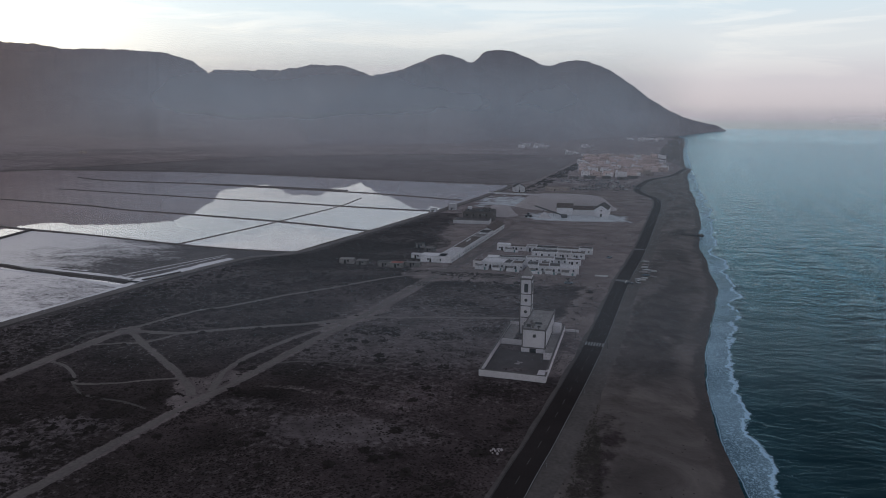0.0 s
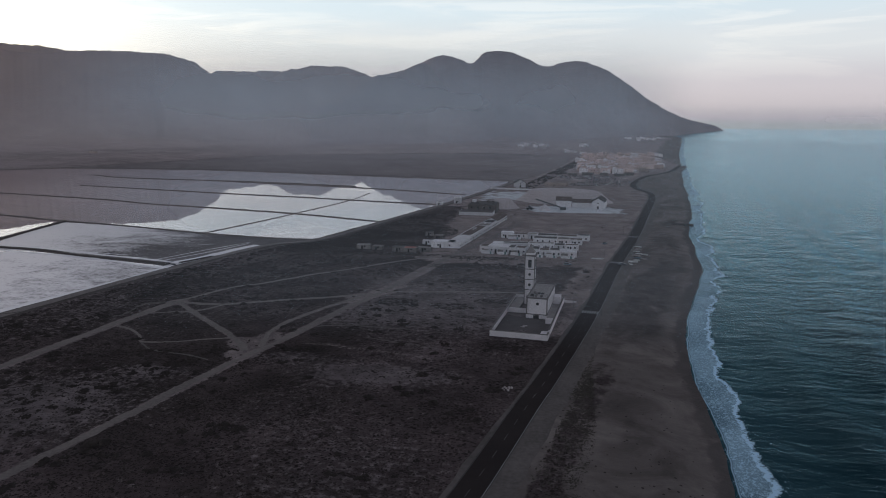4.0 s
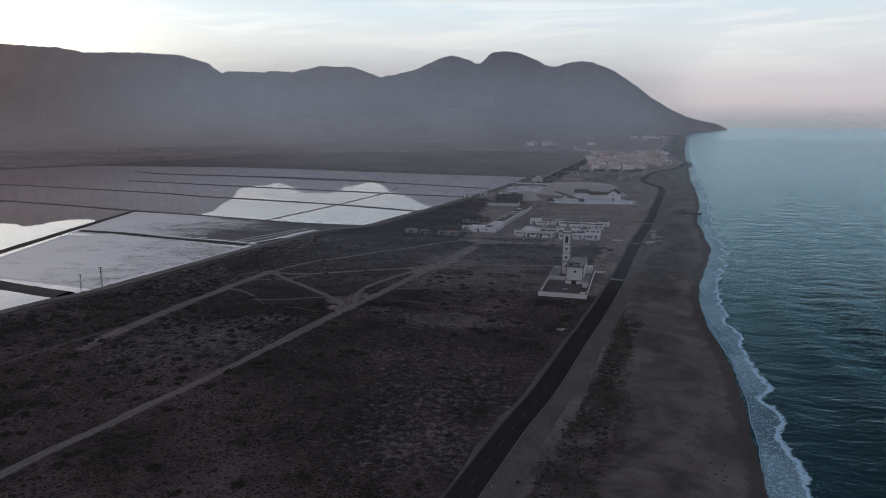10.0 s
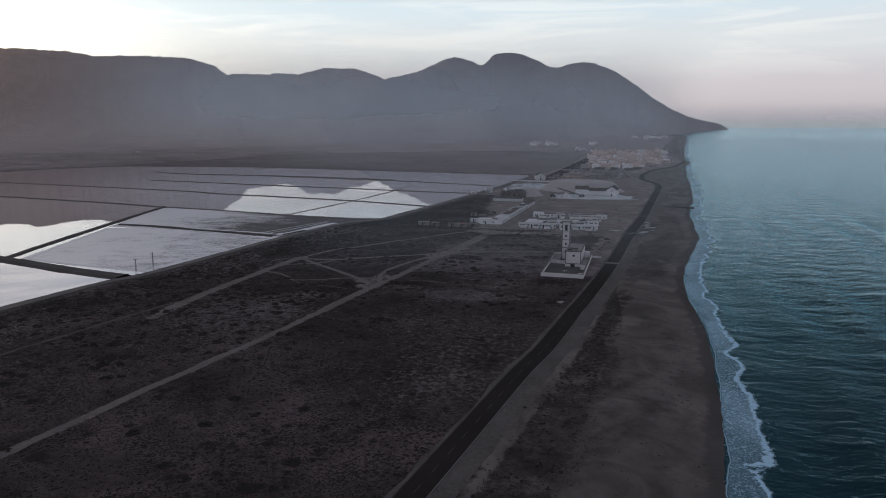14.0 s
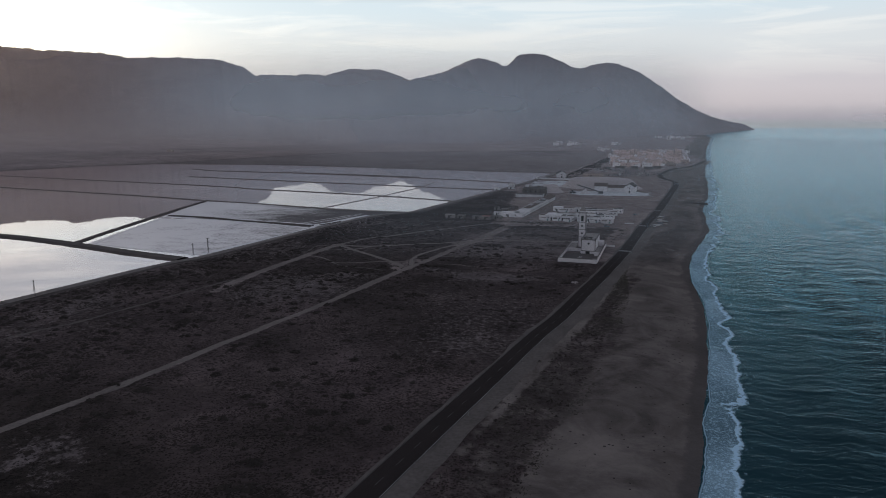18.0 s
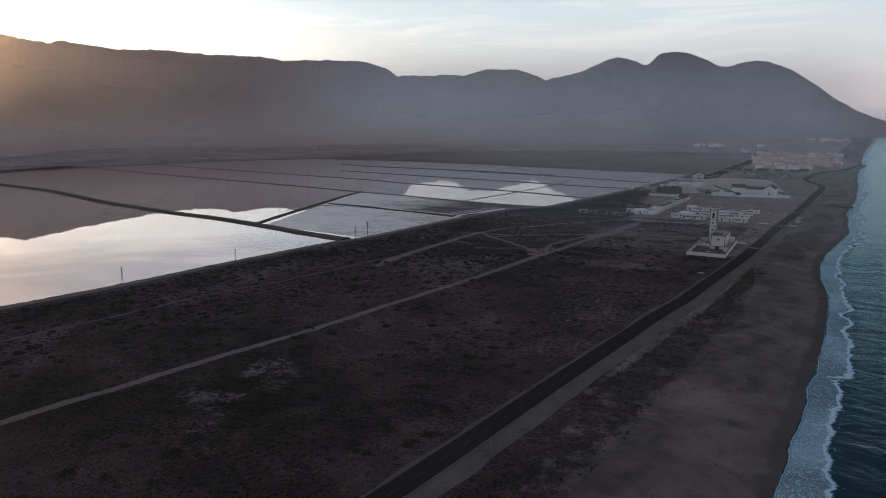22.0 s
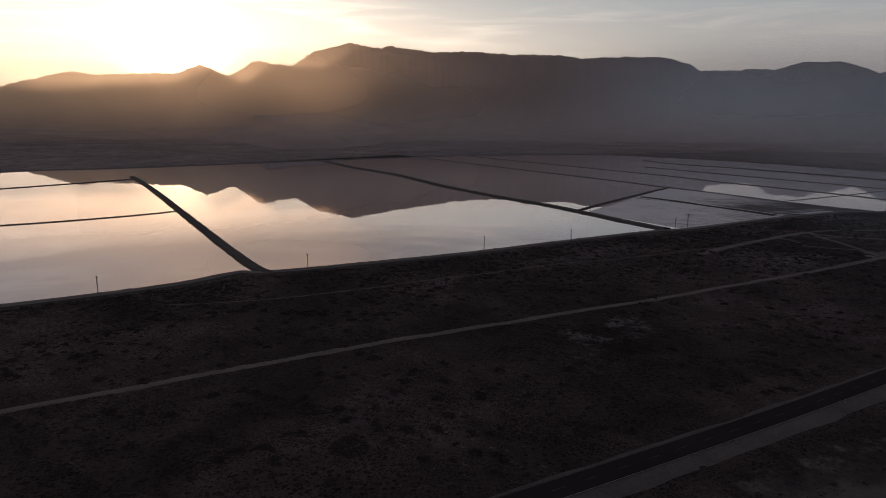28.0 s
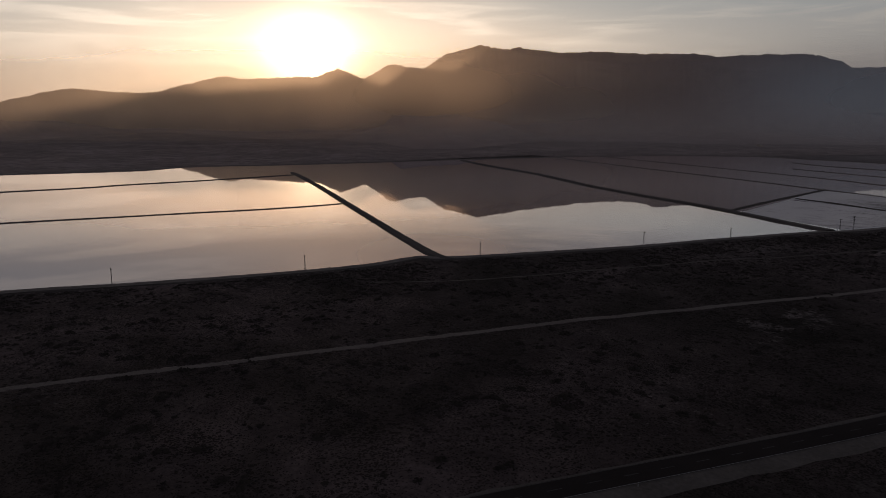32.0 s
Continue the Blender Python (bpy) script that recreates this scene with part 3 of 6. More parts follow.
TRACKS = [
    (3.3, [(-240, -400), (-196, -226), (-189, -199), (-182, -169), (-176, -145), (-168, -114), (-161, -93), (-152, -64), (-142, -31), (-132, -2), (-125, 24), (-119, 47), (-111, 74),
           (-104, 98), (-97, 128), (-92, 151), (-88, 166), (-83, 182), (-79, 197), (-75, 214), (-71, 232), (-66, 246), (-61, 264), (-55, 292), (-47, 325), (-41, 350), (-33, 376), (-22, 420), (-8, 480)]),
    (4.4, [(-161, 122), (-159, 140), (-155, 164), (-152, 184), (-149, 203), (-146, 219), (-143, 230)]),
    (2.4, [(-262, -150), (-240, -110), (-222, -50), (-209, -6), (-199, 30), (-186, 58), (-176, 90), (-168, 116), (-160, 138)]),
    (2.8, [(-142, 227), (-124, 227), (-108, 235), (-93, 241), (-79, 247), (-66, 253)]),
    (2.5, [(-142, 227), (-130, 215), (-116, 202), (-104, 191), (-95, 182), (-90, 174)]),
    (1.3, [(-148, 193), (-140, 189), (-133, 183), (-128, 177), (-117, 179), (-109, 183), (-100, 186)]),
    (1.0, [(-129, 177), (-121, 170), (-114, 168), (-106, 167), (-98, 164)]),
    (2.0, [(-62, 259), (-49, 260), (-36, 263), (-16, 266), (0, 268)]),
    (1.9, [(-143, 231), (-137, 245), (-131, 256), (-122, 264), (-114, 274), (-106, 285), (-94, 297), (-78, 315), (-64, 330), (-54, 337), (-45, 350)]),
    (2.4, [(-86, 178), (-89, 194), (-88, 207), (-84, 219), (-78, 233), (-70, 247)]),
    (1.7, [(-148, 209), (-140, 212), (-132, 214), (-127, 218), (-123, 226)]),
    (1.0, [(-178, 196), (-171, 198), (-155, 205), (-155, 222), (-144, 228)]),
    (0.9, [(-75, 204), (-68, 207), (-56, 207), (-40, 206)]),
    (0.7, [(-52, 194), (-45, 192), (-38, 190), (-30, 187), (-24, 186)]),
]
# outline of the salt pans
FRONT = [(-372, -420), (-339, -290), (-325, -247), (-312, -204), (-302, -163), (-297, -131), (-299, -100), (-287, -84), (-257, 6), (-237, 90), (-219, 158), (-208, 183),
         (-184, 284), (-160, 358), (-136, 384), (-113, 465), (-82, 580), (-56, 690), (-33, 800)]
BACK = [(-4, 890), (16, 1000), (40, 1150), (56, 1300), (62, 1420), (-150, 1440), (-340, 1370), (-434, 1311), (-523, 1246), (-628, 1026), (-690, 890), (-760, 810), (-850, 620),
        (-900, 380), (-935, 120), (-965, 20), (-970, -40), (-945, -90), (-950, -154), (-1000, -420)]
PANS = FRONT + BACK



coast_pts = np.array(resample(COAST, 8.0))
coast_y = np.maximum.accumulate(coast_pts[:, 1]) + np.arange(len(coast_pts)) * 1e-6
# beach cusps
coast_x = coast_pts[:, 0] + 2.8 * fbm(coast_y / 34, coast_y * 0 + 4, 2) * 2 * smooth(2400, coast_y, coast_y + 400)


def shore_gap(x, y):
    """Metres inland of the shore."""
    return (np.interp(y, coast_y, coast_x) - np.asarray(x, float)) * 0.975


def ground_z(x, y):
    x, y = np.asarray(x, float), np.asarray(y, float)
    g = shore_gap(x, y)
    z = fbm(x / 14, y / 14, 3) * 0.5 + fbm(x / 3.5, y / 3.5, 2) * 0.18
    z = z * smooth(g, 25, 60)
    beach = np.where(g < 0, SEA_Z + g * 0.07, SEA_Z + 1.75 * smooth(g, -2, 24) - 1.75 * smooth(0, -2, 24) - 0.25 * smooth(g, 26, 45))
    z = z + np.where(g < 50, np.maximum(beach, -12), 0) * 1.0
    z = np.where(inside(PANS, x, y), -0.95 + 0 * z, z)
    z = z * smooth(line_gap(ROAD, x, y), 4, 14) if x.size < 4e5 else z
    return z


# ---------------------------------------------------------------- ground
shifted_front = [(x + 9.0, y - 2.0) for x, y in FRONT]

gx = np.r_[-9000, -6500, -4800, np.linspace(-3800, -1200, 40), np.linspace(-1150, -440, 45), np.arange(-430, -340, 4), np.arange(-340, -200, 2), np.arange(-200, -10, 1.0), np.arange(-10, 128, 2), np.arange(128, 172, 4), np.linspace(175, 420, 30),
           np.linspace(450, 1500, 18), 2500, 4500, 9000]
gy = np.r_[-9000, -5000, -2500, -1400, -900, -650, np.arange(-500, -350, 20), np.arange(-345, 110, 2), np.arange(110, 350, 1.0), np.arange(350, 560, 2), np.arange(560, 720, 4), np.linspace(725, 1300, 70),
           np.linspace(1330, 4200, 60), 5200, 7000, 9000]
X, Y = np.meshgrid(gx, gy)
Z = ground_z(X, Y)
nx, ny = len(gx), len(gy)
idx = np.arange(nx * ny).reshape(ny, nx)
faces = np.stack([idx[:-1, :-1], idx[:-1, 1:], idx[1:, 1:], idx[1:, :-1]], -1).reshape(-1, 4)
me = mesh_of("ground", np.stack([X, Y, Z], -1).reshape(-1, 3).tolist(), faces.tolist(), M["land"], True)
G = shore_gap(X, Y)
road_gap = line_gap(ROAD, X, Y)
yard = np.maximum(smooth(X, -75, -45) * smooth(Y, 300, 350) * (1 - smooth(Y, 800, 860)), 0.0)
yard = np.maximum(yard, smooth(road_gap, 24, 10) * (G > 0) * smooth(Y, 188, 225) * 0.9)
plain = np.maximum(smooth(Y, 780, 860), smooth(-X, 640, 720) * smooth(Y, 640, 800))
plain = np.maximum(plain, smooth(-X, 880, 960))
plain = np.maximum(plain, ((X < -40) & (Y > 560)).astype(float))
plain = np.maximum(plain, smooth(X, -20, 30) * smooth(Y, 860, 950))
bare = 0.14 + np.exp(-(((X + 122) / 16) ** 2 + ((Y + 49) / 27) ** 2)) * np.clip(0.42 + 2.2 * fbm(X / 11, Y / 11, 4), 0, 0.75)
bare = bare + 0.42 * np.exp(-(((X + 130) / 30) ** 2 + ((Y - 120) / 28) ** 2)) + 0.14 * np.exp(-(((X + 72) / 20) ** 2 + ((Y - 15) / 60) ** 2)) - 0.2 * np.exp(-(((X + 110) / 32) ** 2 + ((Y - 30) / 45) ** 2))
bare = bare + 0.5 * np.exp(-(((X + 40) / 22) ** 2 + ((Y - 160) / 8) ** 2)) + 0.35 * np.exp(-(((X + 205) / 25) ** 2 + ((Y - 60) / 70) ** 2))
sand = np.where(X > np.interp(Y, [q[1] for q in ROAD], [q[0] for q in ROAD]), 0.12 + 0.95 * smooth(G, 58, 45), 0.0)
belt = smooth(road_gap, 10.5, 13) * (1 - smooth(road_gap + 5 * fbm(X / 9, Y / 9, 3), 25, 31)) * (1 - smooth(Y, 80, 110)) + smooth(road_gap, 9.5, 12) * (1 - smooth(road_gap + 4 * fbm(X / 9, Y / 9, 3), 17, 22)) * smooth(Y, 70, 100) * (1 - smooth(Y, 170, 200))
sand = sand * (1 - 0.62 * belt)
wet = 0.75 * smooth(G, 9 + 5 * fbm(Y / 18, Y * 0 + 8, 3), 1)
bare = bare + 0.34 * fbm(X / 55 + 3, Y / 55, 3) * 2 + 0.35 * np.exp(-(((X + 74) / 14) ** 2 + ((Y - 171) / 7) ** 2)) + 0.4 * np.exp(-(((X + 107) / 13) ** 2 + ((Y - 153) / 7) ** 2))
bare = bare + 0.30 * smooth(X, -80, -60) * (1 - smooth(X, 5, 25)) * smooth(Y, 195, 225) * (1 - smooth(Y, 335, 350)) + 0.14 * (X > np.interp(Y, [q[1] for q in FRONT], [q[0] for q in FRONT])) * smooth(Y, 60, 160) * (1 - smooth(X, -150, -90))
bare = bare + 0.27 * smooth(X, -100, -45) * smooth(Y, -10, 80) * (1 - smooth(Y, 240, 300))
# beaten dust along the tracks, wide at the junctions and over the ruined strip
dusty = np.zeros_like(X)
for w, line in TRACKS:
    dusty = np.maximum(dusty, (0.3 if w == 2.4 and line[0][1] < 0 else 0.72 if w > 1.8 else 0.5) * (1 - smooth(line_gap(line, X, Y), w * 0.3, w * 0.5 + 1.2)))
dusty = np.maximum(dusty, 0.85 * (1 - smooth(line_gap([(-70, 240), (-61, 264), (-55, 292), (-47, 325), (-41, 350), (-30, 385), (-14, 460)], X, Y), 2.2, 5.5)))
dusty = np.maximum(dusty, 0.7 * (1 - smooth(line_gap([(-58, 340), (-44, 346), (-30, 350)], X, Y), 3.0, 8.0)))
dusty = np.maximum(dusty, 0.8 * (1 - smooth(line_gap([(-97, 128), (-88, 166), (-83, 182), (-75, 214), (-66, 246), (-61, 264), (-55, 292), (-41, 350)], X, Y), 1.2, 3.6)))
dusty = np.maximum(dusty, 0.7 * (1 - smooth(line_gap([(-160, 108), (-159, 136), (-155, 164), (-152, 184), (-149, 203), (-146, 219), (-143, 230)], X, Y), 1.6, 4.4)))
for bx, by, br in ((-91, 181, 9), (-89, 172, 8), (-95, 183, 6), (-87, 190, 6), (-143, 227, 6), (-70, 248, 8), (-62, 258, 7), (-58, 270, 6), (-46, 345, 10), (-58, 338, 6)):
    dusty = np.maximum(dusty, 0.85 * (1 - smooth(np.hypot(X - bx, Y - by), br * 0.5, br * 1.15)))
dusty = np.maximum(dusty, 0.46 * (1 - smooth(line_gap([(-72, 185), (-63, 185), (-56, 183), (-41, 180), (-33, 179), (-27, 175)], X, Y), 0.8, 3.4)))
dusty = np.maximum(dusty, 0.46 * (1 - smooth(np.hypot(X + 31, (Y - 177) * 1.4), 2, 8)))
dusty = np.maximum(dusty, 0.5 * (1 - smooth(line_gap([(-62, 256), (-20, 290), (10, 300)], X, Y), 8, 40)) * smooth(X, -62, -30) * 0.7)
dusty = np.maximum(dusty, 0.42 * (1 - smooth(np.abs(line_gap(shifted_front, X, Y)), 2, 7)))
dusty = np.maximum(dusty, 0.25 * (1 - smooth(road_gap, 5.5, 11)) * (X < np.interp(Y, [q[1] for q in ROAD], [q[0] for q in ROAD])))
stain = np.where(G < 70, 0.36 + 1.7 * fbm(G / 13 + 0.02 * Y, Y / 46, 4) + 0.5 * fbm(X / 6, Y / 9, 3), 0) * smooth(G, 4, 12) * smooth(G, 56, 40) * (road_gap > 9) * (X > np.interp(Y, [q[1] for q in ROAD], [q[0] for q in ROAD]))
dust = 0.86 * np.exp(-(((X - 34) / 44) ** 4 + ((Y - 558) / 24) ** 4)) + 0.6 * np.exp(-(((X + 27) / 32) ** 4 + ((Y - 650) / 58) ** 4))
for key, arr in (("yard", yard), ("plain", plain), ("bare", bare), ("sand", sand), ("wetsand", wet), ("saltdust", dust), ("dust", dusty), ("stain", stain)):
    a = me.attributes.new(key, "FLOAT", "POINT")
    a.data.foreach_set("value", np.clip(arr, 0, 1.2).astype(np.float32).ravel())
tagged(new("ground", me), "dry dark scrubland, sandy yards and beach", "ground", kind="structure")


def strip(name, line, width, material, lift=0.06, height=0.0, step=4.0, ragged=0.0, seed=0, z=None, crown=0.5):
    """A band laid along a line; with a height it is a bank with sloping sides."""
    pts = resample(line, step)
    rnd = np.random.RandomState(seed + 11)
    verts, fs = [], []
    for i, (x, y) in enumerate(pts):
        a, c3 = pts[max(i - 1, 0)], pts[min(i + 1, len(pts) - 1)]
        d = Vector((c3[0] - a[0], c3[1] - a[1])).normalized()
        nrm = (-d.y, d.x)
        w = width(i / (len(pts) - 1)) if callable(width) else width
        ws = [w / 2 + 3.0 * ragged * float(fbm(i * step / 6.0 + seed * 3.7, 20.0 * side + seed, 3)) for side in (1, 2)]
        if height:
            prof = [(ws[0], -0.9), (ws[0] * crown, height + rnd.uniform(-0.15, 0.15) * height), (-ws[1] * crown, height + rnd.uniform(-0.15, 0.15) * height), (-ws[1], -0.9)]
        else:
            prof = [(ws[0], lift), (0, lift), (-ws[1], lift)]
        for o, h in prof:
            px, py = x + nrm[0] * o, y + nrm[1] * o
            base = 0.0 if height else (float(ground_z(px, py)) if z is None else z)
            verts.append((px, py, base + h))
    k = 4 if height else 3
    for i in range(len(pts) - 1):
        for j in range(k - 1):
            q = i * k + j
            fs.append((q, q + 1, q + k + 1, q + k))
    me2 = mesh_of(name, verts, fs, material, not height)
    bm = bmesh.new()
    bm.from_mesh(me2)
    bmesh.ops.recalc_face_normals(bm, faces=bm.faces)
    if sum(f.normal.z for f in bm.faces) < 0:
        bmesh.ops.reverse_faces(bm, faces=bm.faces)
    bm.to_mesh(me2)
    bm.free()
    return new(name, me2)


def shifted(line, o):
    out = []
    pts = resample(line, 6)
    for i, (x, y) in enumerate(pts):
        a, c3 = pts[max(i - 1, 0)], pts[min(i + 1, len(pts) - 1)]
        d = Vector((c3[0] - a[0], c3[1] - a[1])).normalized()
        out.append((x + d.y * o, y - d.x * o))
    return out


tagged(strip("shoulder", shifted(ROAD, 2.1), 13.6, M["shoulder"], 0.03, ragged=0.8), "pale sandy shoulder of the coast road", "road shoulder", kind="structure")
road = tagged(strip("road", ROAD, 7.0, M["asphalt"], 0.10), "dark asphalt two-lane coast road", "road", kind="structure")
edge_line = strip("edge_line", shifted(ROAD, 3.3), 0.16, M["paint"], 0.13)
edge_line.parent = road
edge_line2 = strip("edge_line", shifted(ROAD, -3.3), 0.14, M["oldpaint"], 0.13)
edge_line2.parent = road
for k, (w, line) in enumerate(TRACKS):
    tagged(strip("dirt_track", line, (lambda u: 3.4 * min(1.0, 0.2 + 1.6 * u)) if k == 1 else w * (0.5 if k == 2 else 0.8), M["faint" if k in (2, 6, 11, 12, 13) else "track"], 0.06, step=1.5, ragged=min(0.8, w * 0.26), seed=k), "pale beaten dirt track through the scrub", "track", "dirt tracks", "structure")

# ---------------------------------------------------------------- salt pans
brine = mesh_of("brine", [(x, y, BRINE_Z) for x, y in PANS], [tuple(range(len(PANS)))], M["brine"])
tagged(new("water", brine), "still shallow brine mirroring sky and hills", "salt pan water", kind="structure")


def sheet(name, outline, z, material, label, category):
    ob = new(name, mesh_of(name, [(x, y, z) for x, y in outline], [tuple(range(len(outline)))], material))
    if ob.data.polygons[0].normal.z < 0:
        ob.data.flip_normals()
    return tagged(ob, label, category, kind="structure")


sheet("salt_crust", [(-209, 183), (-297, 201), (-318, 312), (-275, 314), (-225, 302), (-183, 286)], BRINE_Z + 0.02, M["crust"], "wet grey-white salt crust drying in a pan", "salt crust")
sheet("salt_crust", [(-183, 292), (-225, 306), (-276, 319), (-320, 316), (-340, 420), (-290, 412), (-216, 391), (-136, 381), (-160, 357)], BRINE_Z + 0.025, M["crust_dull"], "muddy pan floor with streaks of salt", "salt crust")
sheet("pan_floor", [(-33, 826), *BACK[:10], (-690, 893), (-511, 907), (-400, 895), (-225, 858), (-62, 828)], BRINE_Z + 0.03, M["farmud"], "dry grey mud floor of the far pans", "pan floor")
DIKES = [
    (11.0, 0.5, shifted(FRONT, 5.0)),
    (8.6, 0.7, [(-284, -92), (-300, -90), (-345, -78), (-380, -68), (-514, -29), (-659, 13), (-767, 42), (-810, 52)]),
    (1.6, 0.2, [(-514, -30), (-513, -62), (-518, -109), (-527, -153), (-536, -206), (-550, -290), (-560, -420)]),
    (3.2, 0.3, [(-785, 45), (-779, 4), (-770, -80), (-767, -152), (-759, -190), (-760, -262), (-765, -420)]),
    (12.0, 0.6, [(-214, 171), (-256, 183), (-298, 198), (-352, 214), (-409, 226), (-507, 254), (-634, 302), (-757, 332), (-880, 372)]),
    (5.0, 0.4, [(-306, 203), (-313, 240), (-321, 290), (-330, 350), (-340, 425)]),
    (4.6, 0.35, [(-187, 297), (-205, 302), (-228, 307), (-252, 312), (-276, 320), (-318, 326)]),
    (2.2, 0.2, [(-183, 302), (-178, 312), (-174, 321)]),
    (3.0, 0.25, [(-136, 381), (-171, 383), (-216, 392), (-292, 413), (-352, 427), (-429, 449), (-676, 507), (-870, 560)]),
    (2.4, 0.2, [(-113, 464), (-186, 492), (-269, 514), (-339, 530), (-416, 556), (-701, 618), (-850, 650)]),
    (2.2, 0.2, [(-82, 574), (-139, 583), (-229, 604), (-296, 617), (-500, 665)]),
    (2.0, 0.25, [(-70, 655), (-141, 684), (-213, 706), (-400, 750)]),
    (0.5, 0.05, [(-216, 392), (-204, 435), (-190, 492), (-171, 587), (-168, 653)]),
    (4.0, 0.3, [(-568, 790), (-500, 760), (-351, 745), (-200, 715)]),
    (7.0, 0.5, [(-30, 818), (-62, 824), (-225, 855), (-400, 892), (-511, 904), (-690, 890)]),
    (5.0, 0.4, [(-33, 800), *BACK]),
]
for k, (w, h, line) in enumerate(DIKES):
    tagged(strip("dike", line, w, M["palebank" if k < 8 else "crest"], height=h, ragged=min(0.5, w * 0.06), seed=40 + k, step=5), "dark earth dike between the salt pans", "dike", "dikes of the salt pans", "structure")

RIMS = [(3.0, [(-211, 187), (-204, 212), (-196, 240), (-190, 262), (-185, 285), (-185, 300)]), (2.6, [(-187, 289), (-217, 299), (-265, 311), (-314, 318)]),
        (2.4, [(-188, 303), (-210, 309), (-234, 314), (-277, 325), (-316, 333)]), (1.2, [(-293, 205), (-304, 250), (-314, 310)]), (1.2, [(-214, 186), (-255, 194), (-293, 205)]),
        (6.4, [(-187, 298), (-179, 314), (-171, 336), (-163, 358)]), (0.8, [(-200, 308), (-188, 335), (-171, 368)]), (0.8, [(-195, 306), (-183, 331), (-171, 362)]),
        (0.7, [(-251, 352), (-250, 360), (-247, 367), (-240, 371), (-234, 373)]), (0.8, [(-262, 322), (-240, 319), (-222, 316)])]
for k, (w, line) in enumerate(RIMS):
    tagged(strip("salt_rim", line, w * 1.35, M["rim"], 0.06, step=2, ragged=w * 0.22, seed=80 + k, z=BRINE_Z), "white salt rim dried along a pan edge", "salt rim", "salt rims", "structure")

tagged(strip("bank_path", shifted(FRONT, 5.4), 5.0, M["crest"], 0.56, step=4, ragged=0.5, seed=71, z=0.0), "beaten pale path on the pan bank", "path", kind="structure")

# ---------------------------------------------------------------- sea
sy = np.r_[np.arange(-1200, -420, 40), np.arange(-420, 640, 3), np.arange(640, 1500, 12), np.arange(1500, 3060, 40), np.linspace(3060, 6500, 30)]
so = np.r_[-14, -8, np.arange(-4, 130, 2.5), np.geomspace(132, 9000, 60)]
O, S = np.meshgrid(so, sy)
SX = np.interp(S, coast_y, coast_x) + O / 0.975
swell_h = 0.35 * np.sin((O + 18 * fbm(S / 60, O / 60, 3)) / 4.2) * smooth(O, 2, 30) * (1 - smooth(O, 160, 400))
SZ = SEA_Z + swell_h + 0.5 * np.exp(-((O - 11 - 14 * fbm(S / 50, S * 0 + 3, 2)) / 3.0) ** 2) * smooth(O, -2, 4)
ids = np.arange(O.size).reshape(O.shape)
fs = np.stack([ids[:-1, :-1], ids[:-1, 1:], ids[1:, 1:], ids[1:, :-1]], -1).reshape(-1, 4)
me = mesh_of("sea", np.stack([SX, S, SZ], -1).reshape(-1, 3).tolist(), fs.tolist(), M["sea"], True)
a = me.attributes.new("off", "FLOAT", "POINT")
a.data.foreach_set("value", O.astype(np.float32).ravel())
tagged(new("sea", me), "dark teal sea with white surf along the beach", "sea", kind="structure")

# ---------------------------------------------------------------- mountains
HUB = (0.0, -150.0)


